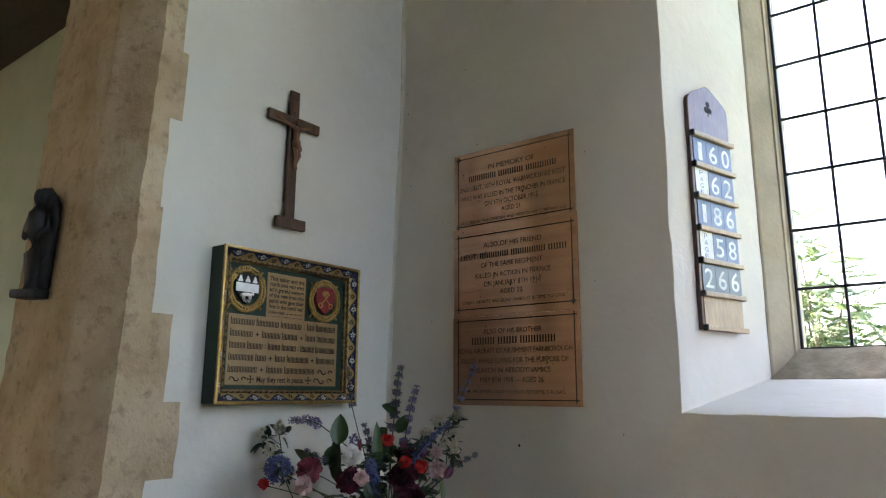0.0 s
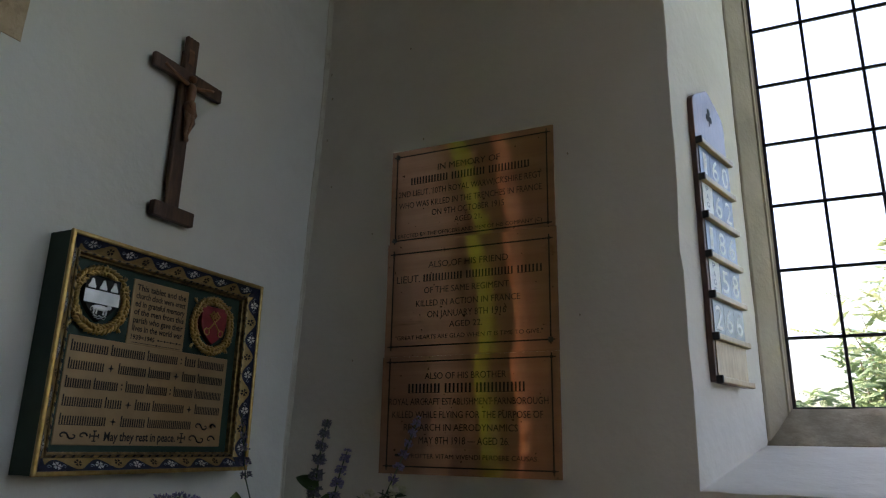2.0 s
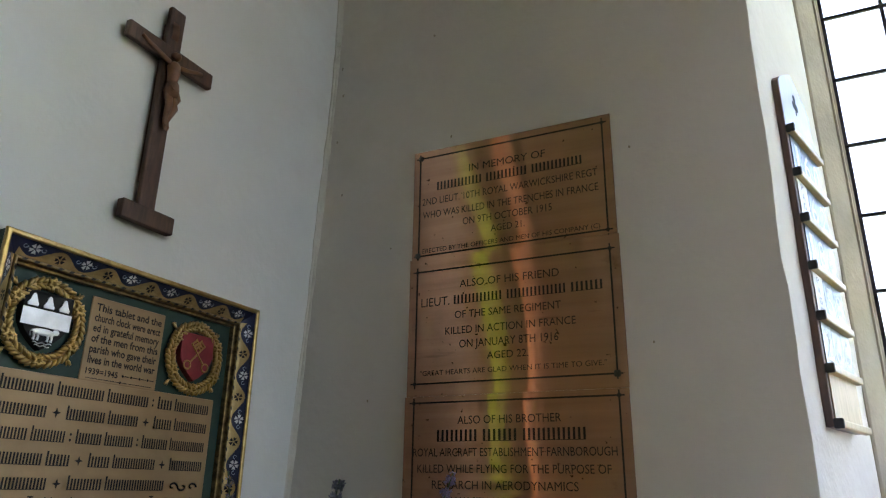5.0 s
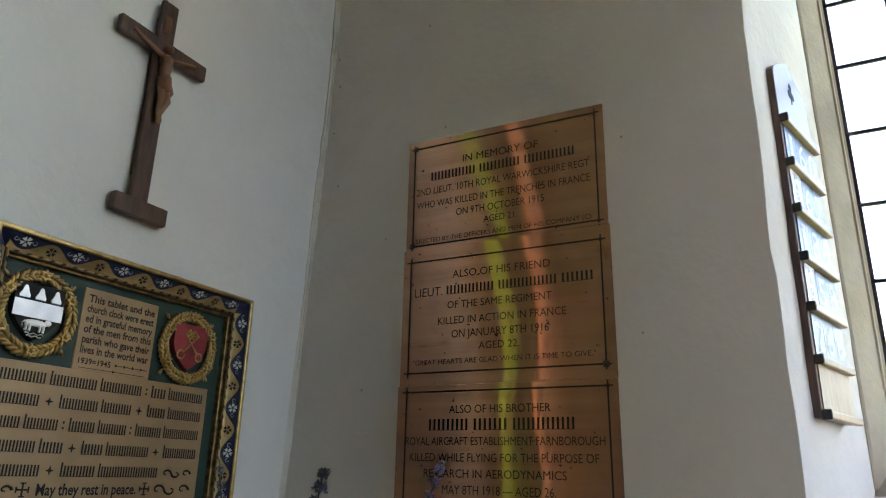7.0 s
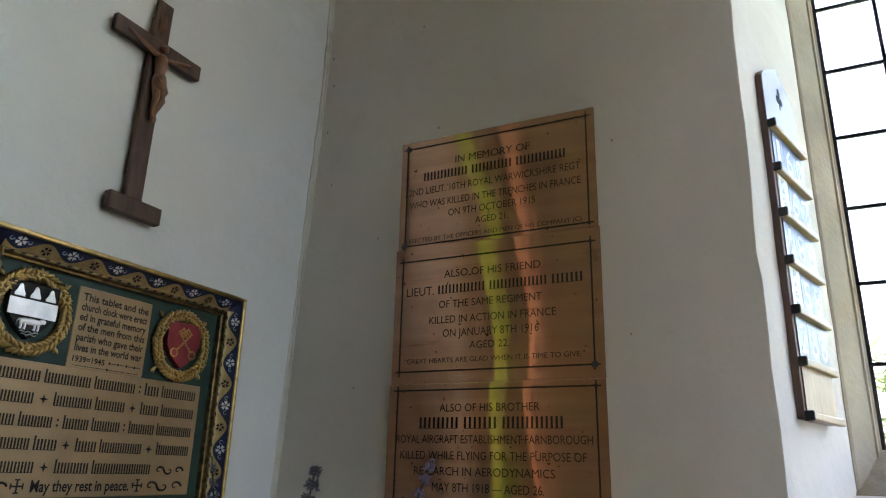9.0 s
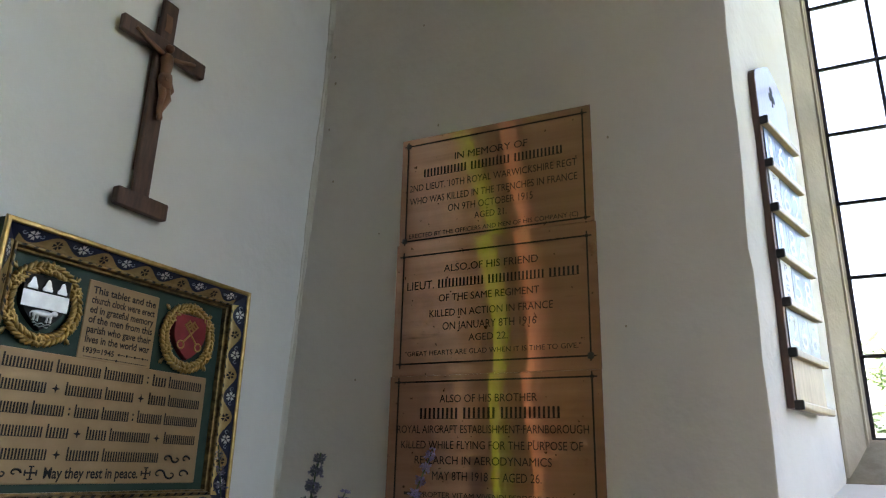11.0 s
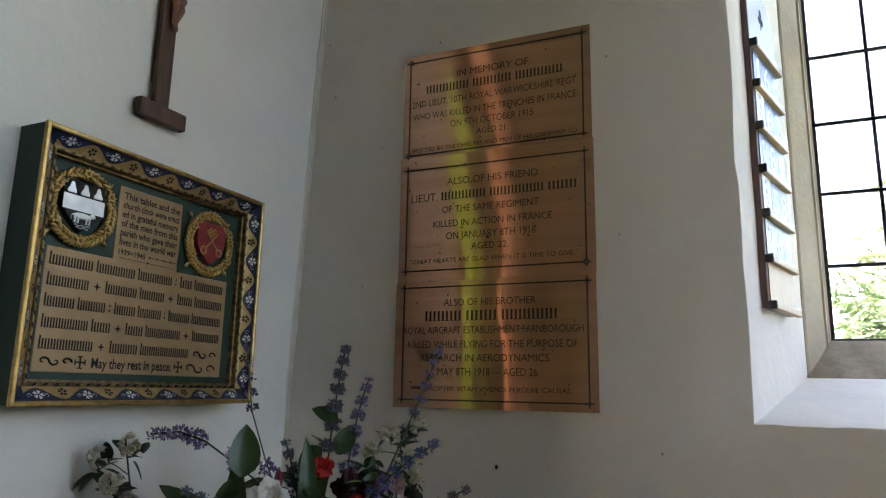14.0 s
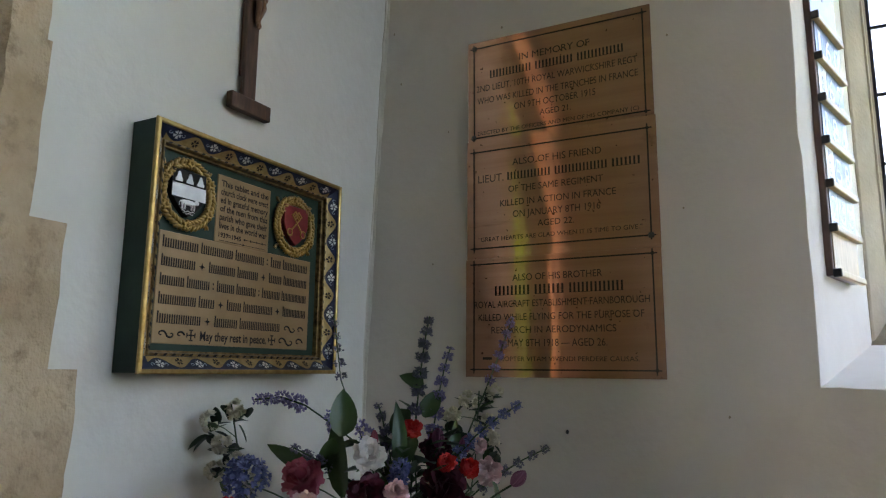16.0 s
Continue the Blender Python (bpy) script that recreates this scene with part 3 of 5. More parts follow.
def memorial_tablet():
    W, H = 0.624, 0.513
    root = empty("memorial_tablet", at_wall(ON_WEST, 1.336, 1.594, -0.020), "carved and gilded wooden war memorial tablet in a painted frame", "memorial tablet")
    case = ring_mesh([[(x, y, w) for x, y in rect_loop(i, W - i, i, H - i)] for i, w in ((0.001, 0.0195), (0.001, 0.0895), (0.008, 0.0895), (0.008, 0.0195))], closed=True)
    part("body", case, GREEN_PAINT, root, "dark green painted case")
    def ring(prof):
        return ring_mesh([[(x, y, w) for x, y in rect_loop(i, W - i, i, H - i)] for i, w in prof])
    fillet = ring([(0, 0.0885), (-0.001, 0.091), (-0.001, 0.0955), (0.001, 0.097), (0.006, 0.0975), (0.0085, 0.096), (0.009, 0.0905)])
    bmesh.ops.recalc_face_normals(fillet, faces=fillet.faces)
    part("outer_fillet", fillet, GILT, root, "gilded outer edge")
    band = ring([(0.0088, 0.0925), (0.012, 0.088), (0.020, 0.080), (0.030, 0.072), (0.0345, 0.0695)])
    frame_band = part("painted_band", band, BLUE_PAINT, root, "blue band painted with a gold scroll and flowers")
    bead = ring([(0.0345, 0.069), (0.0345, 0.0725), (0.0365, 0.0745), (0.039, 0.0745), (0.041, 0.072), (0.041, 0.067), (0.0425, 0.064), (0.046, 0.063), (0.046, 0.05)])
    part("inner_bead", bead, OLD_GILT, root, "tarnished gilded inner bead")
    # dark twists across the inner bead
    bm = bmesh.new()
    for side in range(4):
        ln = W if side % 2 == 0 else H
        n = int((ln - 0.08) / 0.022)
        for k in range(n):
            s = 0.042 + (ln - 0.084) * (k + 0.3) / n
            q = [(s, 0.0352, 0.0738), (s + 0.008, 0.0352, 0.0738), (s + 0.013, 0.0402, 0.0739), (s + 0.005, 0.0402, 0.0739)]
            q = [(x, y, z + 0.0012) for x, y, z in q]
            f = {0: lambda x, y: (x, y), 1: lambda x, y: (W - y, x), 2: lambda x, y: (W - x, H - y), 3: lambda x, y: (y, H - x)}[side]
            bm.faces.new([bm.verts.new((*f(x, y), z)) for x, y, z in q])
    part("bead_twist", bm, INK, root)
    field = part("field", box(0.045, W - 0.045, 0.045, H - 0.045, 0.03, 0.051), GREEN_PAINT, root, "green painted ground")

    # scroll and flowers on the band: height on the cove by the distance from the edge
    def cove(d):
        return float(np.interp(d, (0.0088, 0.012, 0.020, 0.030, 0.0345), (0.0925, 0.088, 0.080, 0.072, 0.0695))) + 0.0012
    def on_side(side, s, d):
        ln = W if side % 2 == 0 else H
        x, y = {0: (s, d), 1: (W - d, s), 2: (W - s, H - d), 3: (d, H - s)}[side]
        return (x, y, cove(d))
    white, black = petal_flower(0.0108), petal_flower(0.0100)
    me_w, me_b = (bpy.data.meshes.new("flower_motif") for _ in range(2))
    for bm, me, mt in ((white, me_w, WHITE_PAINT), (black, me_b, INK)):
        bm.to_mesh(me)
        bm.free()
        me.materials.append(mt)
    scroll = bmesh.new()
    for side in range(4):
        ln = W if side % 2 == 0 else H
        cells = 11 if side % 2 == 0 else 9
        n = cells * 12
        rows = []
        for i in range(n + 1):
            s = 0.034 + (ln - 0.068) * i / n
            ph = math.pi * cells * i / n
            d = 0.0215 + 0.0095 * math.sin(ph)
            rows.append([scroll.verts.new(on_side(side, s, d + (0.0338 - d) * k / 3)) for k in range(4)])
        for a, b in zip(rows, rows[1:]):
            for k in range(3):
                scroll.faces.new((a[k], b[k], b[k + 1], a[k + 1]))
        for c in range(cells):
            s = 0.034 + (ln - 0.068) * (c + 0.5) / cells
            d = 0.0195 if c % 2 == 0 else 0.0245
            ob = new("flower_motif", me_w if c % 2 == 0 else me_b)
            ob.parent = frame_band
            x, y, z = on_side(side, s, d)
            ang = side * 90
            ob.matrix_local = pose(x, y, z + 0.003, 0, 0, ang) @ pose(0, 0, 0, -42, 0, 0) @ pose(0, 0, 0, 0, 0, 17 * c)
    part("gold_scroll", scroll, SCROLL_GOLD, frame_band)
    curls = bmesh.new()
    for side in range(4):
        ln, cells = (W, 11) if side % 2 == 0 else (H, 9)
        for c in range(0, cells, 2):
            s0 = 0.034 + (ln - 0.068) * (c + 0.5) / cells
            for q in (-1, 1):
                turns = [(0.0052 * (1 - 0.085 * i), 0.62 * i) for i in range(10)]
                pts = [on_side(side, s0 + q * (0.0175 - r * math.cos(a)), 0.0175 + r * 0.8 * math.sin(a)) for r, a in turns]
                tube(curls, [(x, y, z + 0.0012) for x, y, z in pts], [0.0011 - 0.00009 * i for i in range(10)], 4)
    tagged(part("painted_curls", curls, PALE_BLUE, frame_band, "fine pale blue painted curls"), kind="stuff")

    part("panel", box(0.209, 0.385, 0.293, 0.452, 0.045, 0.0535, bevel=0.002), PANEL_GOLD, root, "dull gold inscription panel")
    part("panel", box(0.060, 0.552, 0.060, 0.2945, 0.045, 0.0534, bevel=0.002), PANEL_GOLD, root, "dull gold inscription panel")
    L = 0.0545
    rows = ["This tablet and the", "church clock were erect", "ed in grateful memory", "of the men from this", "parish who gave their", "lives in the world war"]
    for k, s in enumerate(rows):
        lettering("inscription", s, 0.219, 0.376, 0.4255 - 0.0198 * k, 0.0145, L, INK, root, heavy=0.022)
    lettering("inscription", "1939=1945", 0.219, 0.290, 0.3065, 0.011, L, INK, root, heavy=0.022)
    bm = bmesh.new()
    add_box(bm, 0.222, 0.374, 0.2985, 0.2995, L - 0.0006, L)
    add_ball(bm, (0.298, 0.299, L), (0.003, 0.003, 0.0005), 4, 4)
    for k in range(4):
        add_ball(bm, (0.302 + 0.02 * k, 0.312, L), (0.0028, 0.0028, 0.0005), 6, 4)
        add_box(bm, 0.306 + 0.02 * k, 0.3175 + 0.02 * k, 0.3113, 0.3127, L - 0.0006, L)
    part("ornament", bm, INK, root)
    # names as bars, one to a word, with the stars and points that part them
    star, colon = -2.0, -0.6
    lines = [((8, 8, 8, colon, 3, 8), 0.537), ((8, star, 7, 6, star, 4, 8), 0.537), ((6, 6, colon, 5, 6, colon, 6, 9), 0.537), ((9, 4, star, 4, 9, star, 8), 0.537), ((10, star, 6, 12), 0.440)]
    for k, (row, right) in enumerate(lines):
        left, base, cap, gap = 0.068, 0.2600 - 0.0395 * k, 0.0225, 0.8
        unit = (right - left) / (sum(abs(w) for w in row) + gap * (len(row) - 1))
        x = left
        for w in row:
            if w > 0:
                word_bar("name_bar", w, x, x + w * unit, base, cap * 1.1, L, INK, root, 0.52)
            else:
                bm = bmesh.new()
                cx, cy = x - w * unit / 2, base + cap * 0.45
                if w == star:
                    pts = [(r * math.cos(a), r * math.sin(a)) for r, a in [((0.0085, 0.0030)[i % 2], i * math.pi / 4) for i in range(8)]]
                    prism([(cx + p, cy + q) for p, q in pts], L - 0.0004, L, bm=bm)
                else:
                    for dy in (-0.005, 0.005):
                        add_ball(bm, (cx, cy + dy, L), (0.0022, 0.0026, 0.0004), 6, 4)
                part("ornament", bm, INK, root)
            x += (abs(w) + gap) * unit
    lettering("inscription", "May they rest in peace.", 0.185, 0.394, 0.0705, 0.0195, L, INK, root, heavy=0.022)
    for cx in (0.160, 0.414):
        bm = bmesh.new()
        add_box(bm, cx - 0.011, cx + 0.011, 0.0785, 0.0815, L - 0.0006, L)
        add_box(bm, cx - 0.0015, cx + 0.0015, 0.069, 0.091, L - 0.0006, L + 0.0001)
        for dx, dy in ((-0.011, 0), (0.011, 0), (0, -0.011), (0, 0.011)):
            sx, sy = (0.0012, 0.005) if dx else (0.005, 0.0012)
            add_box(bm, cx + dx - sx, cx + dx + sx, 0.080 + dy - sy, 0.080 + dy + sy, L - 0.0006, L + 0.0002)
        part("ornament", bm, INK, root)
    for x0, x1, y in ((0.452, 0.530, 0.110), (0.432, 0.530, 0.078), (0.070, 0.142, 0.080)):
        bm = bmesh.new()
        n = 3
        for k in range(n):
            c = x0 + (x1 - x0) * (k + 0.5) / n
            r = (x1 - x0) / n / 2
            pts = [(c + r * (1 - 0.085 * i) * math.cos(0.5 * i + k * math.pi), y + r * 0.7 * (1 - 0.085 * i) * math.sin(0.5 * i + k * math.pi), L) for i in range(11)]
            tube(bm, pts, [0.0024 - 0.00015 * i for i in range(11)], 4)
        part("ornament", bm, INK, root)

    # gilded wreaths round painted shields
    def piece(name, bm):
        me = bpy.data.meshes.new(name)
        bm.to_mesh(me)
        bm.free()
        me.materials.append(GILT)
        me.polygons.foreach_set("use_smooth", [True] * len(me.polygons))
        return me
    bm = bmesh.new()
    add_ball(bm, (0, 0, 0), (0.0112, 0.0047, 0.0060), 6, 4)
    leaf_piece = piece("wreath_leaf", bm)
    lobes = lambda k, f, z: [((f * (0.0105 + 0.0035 * math.cos(6 * t))) * math.cos(t), (f * (0.0105 + 0.0035 * math.cos(6 * t))) * math.sin(t), z) for t in [2 * math.pi * i / k for i in range(k)]]
    bm = ring_mesh([lobes(24, f, z) for f, z in ((0.9, -0.004), (1.0, 0.001), (0.8, 0.0045), (0.5, 0.003), (0.36, 0.0025), (0.34, 0.006), (0.2, 0.008), (0.01, 0.0085))])
    rosette_piece = piece("rosette", bm)
    for cx, cy, kind in ((0.117, 0.380, 0), (0.473, 0.376, 1)):
        rng = random.Random(5 + kind)
        R = 0.068
        bm = bmesh.new()
        tube(bm, [(cx + R * math.cos(a), cy + R * math.sin(a), 0.055) for a in [2 * math.pi * i / 32 for i in range(33)]], 0.0065, 7)
        for sx in (-1, 1):
            for sy in (-1, 1):
                x, y = cx + sx * 0.058, cy + sy * 0.056
                tube(bm, [(cx + sx * 0.045, cy + sy * 0.045, 0.056), (x, y, 0.056), (x + sx * 0.004, y + sy * 0.011, 0.055)], 0.0014, 5)
                add_ball(bm, (x + sx * 0.006, y + sy * 0.004, 0.056), (0.009, 0.004, 0.003), 6, 4, Matrix.Rotation(sx * sy * 0.8, 4, "Z"))
        wr = part("wreath", bm, GILT, root, "carved gilded flower wreath", smooth=True)
        n = 44
        for k in range(n):
            a = 2 * math.pi * k / n
            for side in (-1, 1):
                rr = R + side * 0.0062 + rng.uniform(-0.001, 0.001)
                ob = new("wreath_leaf", leaf_piece)
                ob.parent = wr
                ob.matrix_local = Matrix.Translation((cx + rr * math.cos(a), cy + rr * math.sin(a), 0.060 + rng.uniform(-0.001, 0.002))) @ Matrix.Rotation(a + math.pi / 2 + side * 0.6, 4, "Z")
        for k in range(6):
            a = 2 * math.pi * (k + 0.5) / 6
            ob = new("rosette", rosette_piece)
            ob.parent = wr
            ob.matrix_local = Matrix.Translation((cx + R * math.cos(a), cy + R * math.sin(a), 0.066)) @ Matrix.Rotation(k * 0.4, 4, "Z")
        m = Matrix.Translation((cx, cy + 0.003, 0.0)) @ Matrix.Diagonal((1.16, 1.14, 1.0, 1))
        bm = prism(shield_outline(0.040, 0.042), 0.05, 0.066, 0.002)
        bm.transform(m)
        sh = part("shield", bm, INK if kind == 0 else RED_PAINT, root, "black and silver painted shield" if kind == 0 else "red painted shield with crossed gold keys")
        if kind == 0:
            bm = box(-0.0395, 0.0395, -0.012, 0.014, 0.066, 0.0672)
            bm.transform(m)
            part("silver_band", bm, SILVER, sh)
            for k in range(3):
                bm = prism([(-0.0105, 0.0165), (0.0105, 0.0165), (0.011, 0.021), (0.006, 0.028), (0.004, 0.036), (0.0015, 0.039), (-0.0015, 0.039), (-0.004, 0.036), (-0.006, 0.028), (-0.011, 0.021)], 0.066, 0.0675, 0.0006)
                bm.transform(m @ Matrix.Translation((-0.0255 + 0.0255 * k, 0.003, 0)) @ Matrix.Diagonal((0.78, 0.86, 1, 1)))
                part("charge", bm, SILVER, sh)
            bm = bmesh.new()
            add_ball(bm, (0.0, -0.0195, 0.0665), (0.019, 0.0055, 0.002), 12, 6)
            add_ball(bm, (0.019, -0.0165, 0.0668), (0.006, 0.0048, 0.002), 10, 6)
            tube(bm, [(0.019, -0.013, 0.067), (0.022, -0.0105, 0.067)], 0.001, 4)
            tube(bm, [(-0.018, -0.018, 0.067), (-0.022, -0.022, 0.067), (-0.021, -0.028, 0.067)], 0.001, 4)
            for x in (-0.015, -0.009, 0.007, 0.013):
                tube(bm, [(x, -0.022, 0.0665), (x + 0.001, -0.028, 0.0665), (x, -0.033, 0.0665)], [0.0026, 0.0018, 0.0022], 6)
            bm.transform(m)
            part("charge", bm, SILVER, sh)
            bm = bmesh.new()
            for k in range(2):
                tube(bm, [(-0.015 + 0.003 * i + k * 0.003, -0.0365 - 0.004 * k + 0.0012 * math.sin(i * 1.6), 0.0668) for i in range(11 - 2 * k)], 0.0009, 4)
            bm.transform(m)
            part("charge", bm, SILVER, sh)
        else:
            for s in (-1, 1):
                bm = bmesh.new()
                tube(bm, [(0, -0.020, 0), (0, 0.020, 0)], 0.0016, 5)
                pts = [(0.0062 * math.cos(a), -0.0255 + 0.0062 * math.sin(a), 0) for a in [2 * math.pi * i / 10 for i in range(11)]]
                tube(bm, pts, 0.0015, 5)
                for y in (0.008, 0.013, 0.018):
                    add_box(bm, 0.0, s * 0.010, y - 0.0014, y + 0.0016, -0.0012, 0.0012)
                add_box(bm, s * 0.0085, s * 0.0115, 0.007, 0.020, -0.0012, 0.0012)
                bmesh.ops.recalc_face_normals(bm, faces=bm.faces)
                bm.transform(m @ Matrix.Translation((0, 0.004, 0.0672 + 0.0004 * s)) @ Matrix.Rotation(s * 0.75, 4, "Z") @ Matrix.Diagonal((1.3, 1.25, 1.0, 1)))
                part("key", bm, GILT, sh)


memorial_tablet()


# ---- crucifix ----
def crucifix():
    root = empty("crucifix", at_wall(ON_WEST, 1.6305, 2.222), "dark oak wall crucifix with a carved figure", "crucifix")
    part("upright", box(-0.0160, 0.0260, 0.036, 0.540, 0.012, 0.026, bevel=0.003), DARK_OAK, root)
    part("crossbar", box(-0.115, 0.130, 0.397, 0.437, 0.0115, 0.0275, bevel=0.003), DARK_OAK, root)
    part("foot_block", box(-0.057, 0.078, 0.0, 0.040, 0.010, 0.031, bevel=0.003), DARK_OAK, root)
    part("batten", box(-0.010, 0.014, 0.10, 0.50, -0.001, 0.0125), DARK_OAK, root)
    bm = bmesh.new()
    rows = [[(x, 0.455 + 0.046 * j / 6, 0.0275 + 0.004 * abs(math.sin(j * 0.5 + 0.4))) for x in (-0.009, 0.010)] for j in range(7)]
    vs = [[bm.verts.new(p) for p in r] for r in rows]
    for a, b in zip(vs, vs[1:]):
        bm.faces.new((a[0], a[1], b[1], b[0]))
    bmesh.ops.solidify(bm, geom=bm.faces[:], thickness=0.002)
    part("scroll", bm, BOXWOOD, root)
    bm = bmesh.new()
    z = 0.040
    tube(bm, [(0.004, 0.296, z), (0.001, 0.325, z + 0.002), (0.0, 0.352, z + 0.003), (0.0, 0.374, z), (0.0, 0.386, z)], [0.017, 0.015, 0.019, 0.020, 0.010], 10)
    add_ball(bm, (0.004, 0.404, z + 0.006), (0.0105, 0.014, 0.012), 10, 8)
    add_ball(bm, (0.002, 0.408, z), (0.012, 0.013, 0.012), 10, 8)
    for s in (-1, 1):
        tube(bm, [(s * 0.014, 0.378, z), (s * 0.045, 0.391, z - 0.003), (s * 0.080, 0.408, z - 0.008), (s * 0.097, 0.414, z - 0.009)], [0.0078, 0.0068, 0.0052, 0.0058], 8)
        tube(bm, [(s * 0.008 + 0.003, 0.296, z), (s * 0.010 + 0.008, 0.248, z + 0.008), (s * 0.004 + 0.002, 0.200, z), (s * 0.003 + 0.002, 0.186, z + 0.004)], [0.0125, 0.0105, 0.0068, 0.0065], 8)
        add_ball(bm, (s * 0.004 + 0.002, 0.180, z + 0.006), (0.006, 0.011, 0.006), 8, 6)
    tube(bm, [(0.002, 0.316, z + 0.001), (0.003, 0.296, z + 0.003), (0.005, 0.272, z + 0.004)], [0.0205, 0.0225, 0.0195], 10)
    for k in range(4):
        tube(bm, [(-0.016 + 0.008 * k, 0.306, z + 0.018), (-0.008 + 0.007 * k, 0.290, z + 0.022), (0.016, 0.300 - 0.004 * k, z + 0.016)], 0.003, 5)
    tube(bm, [(0.022, 0.302, z + 0.004), (0.026, 0.280, z + 0.004), (0.022, 0.252, z + 0.002)], [0.006, 0.008, 0.004], 6)
    for v in bm.verts:
        v.co.y = 0.424 - (0.424 - v.co.y) * (0.80 if v.co.y < 0.424 else 1.0)
        v.co.x = v.co.x * (0.72 if abs(v.co.x) < 0.028 else 0.9) + 0.004
        v.co.z = 0.027 + (v.co.z - 0.027) * 0.8
        v.co += Vector((noise.noise(v.co * 160), 0.0, noise.noise(v.co * 160 + Vector((7, 0, 0))))) * 0.0016
    part("figure", bm, BOXWOOD, root, "carved boxwood figure", smooth=True)


crucifix()


# ---- hymn board ----
def hymn_board():
    root = empty("hymn_board", at_wall(ON_REVEAL, 0.125, 1.842, -0.004), "oak hymn board with number cards on the window splay", "hymn board")
    w, h = 0.248, 0.893
    side = [(w, h - 0.085), (w - 0.004, h - 0.068), (w - 0.014, h - 0.056), (w - 0.03, h - 0.047), (w / 2 + 0.014, h - 0.004), (w / 2 + 0.005, h)]
    outline = [(0, 0), (w, 0)] + side + [(w - x, y) for x, y in side[::-1]]
    part("board", prism(outline, 0.002, 0.020, 0.003), BOARD_OAK, root, "dark oak back board with a pointed head")
    # The dark of the trefoil's hole is laid on as thin black shapes.
    bm = bmesh.new()
    for k in range(3):
        a = math.pi / 2 + 2 * math.pi * k / 3
        add_ball(bm, (w / 2 + 0.014 * math.cos(a), h - 0.085 + 0.015 * math.sin(a), 0.0202), (0.0125, 0.0125, 0.0006), 10, 4)
    add_box(bm, w / 2 - 0.003, w / 2 + 0.003, h - 0.118, h - 0.08, 0.0199, 0.0206)
    part("trefoil", bm, INK, root, "black trefoil standing for the shade of a piercing")
    ledges = [0.004 + 0.1135 * k for k in range(7)]
    for k, z in enumerate(ledges):
        lg = part("ledge", box(0.004, w + 0.007, z - 0.006, z + 0.011, 0.019, 0.036, bevel=0.003), PALE_OAK, root, "pale oak ledge")
        part("ledge_end", box(-0.002, 0.006, z - 0.008, z + 0.013, 0.019, 0.039, bevel=0.003), BRONZE_BLACK, lg, "dark ledge end")
    part("lower_panel", box(0.012, w - 0.006, ledges[0] + 0.012, ledges[1] - 0.006, 0.0195, 0.0225), PALE_OAK, root, "bare pale oak panel")
    rows = ["266", " 58", "186", " 62", "160"]
    for k, digits in enumerate(rows):
        z0, z1 = ledges[k + 1] + 0.012, ledges[k + 2] - 0.008
        for j, ch in enumerate(digits):
            x0 = 0.014 + 0.078 * j
            mat = CARD_SLATE if k == 0 else CARD_BLUE
            if ch == " ":
                card = part("page_card", box(x0, x0 + 0.075, z0, z1, 0.0205, 0.0225), WHITE_PAINT, root, "white page card")
                for q, letter in enumerate("PAGE"):
                    lettering("letter", letter, x0 + 0.024, x0 + 0.044, z1 - 0.022 - 0.0235 * q, 0.016, 0.0229, CARD_BLUE, card)
            else:
                card = part("number_card", box(x0, x0 + 0.076, z0, z1, 0.0205, 0.0225), mat, root, "dark blue card with a white number")
                cx = x0 + 0.038
                half = 0.012 if ch == "1" else 0.0245
                lettering("number", ch, cx - half, cx + half, z0 + 0.014, 0.066, 0.0229, WHITE_PAINT, card, heavy=0.008)


hymn_board()


# ---- small dark carving inside the arch ----
def niche_carving():
    bm = bmesh.new()
    add_box(bm, -0.075, 0.075, -0.05, 0.05, 0.0, 0.028, bevel=0.006)
    tube(bm, [(0, 0, 0.02), (0.0, 0, 0.06), (-0.005, 0, 0.15), (-0.012, 0, 0.22), (0.0, 0, 0.29), (0.0, 0, 0.325)], [0.040, 0.034, 0.046, 0.052, 0.050, 0.022], 10)
    add_ball(bm, (-0.012, -0.010, 0.350), (0.022, 0.022, 0.030), 10, 8)
    add_ball(bm, (0.006, 0.006, 0.352), (0.036, 0.032, 0.034), 10, 8)
    tube(bm, [(0.012, 0.015, 0.375), (0.040, 0.025, 0.335), (0.062, 0.03, 0.26)], [0.024, 0.034, 0.026], 8)
    for s in (-1, 1):
        tube(bm, [(s * 0.045, 0, 0.300), (s * 0.062, -0.01, 0.235), (s * 0.03, -0.045, 0.205)], [0.016, 0.017, 0.013], 8)
    tube(bm, [(0.05, 0.02, 0.33), (0.066, 0.02, 0.27), (0.06, 0.02, 0.12), (0.045, 0.015, 0.05)], [0.02, 0.028, 0.026, 0.02], 8)
    add_box(bm, -0.03, 0.075, 0.0, 0.06, 0.03, 0.345, bevel=0.018)
    ob = part("carved_statuette", bm, BRONZE_BLACK, smooth=True)
    ob.matrix_world = pose(-2.403, 0.936, 1.916, 0, 0, 25) @ Matrix.Diagonal((0.64, 0.70, 0.94, 1))
    tagged(ob, "small dark carved statuette fixed to the arch stone", "statuette")


niche_carving()

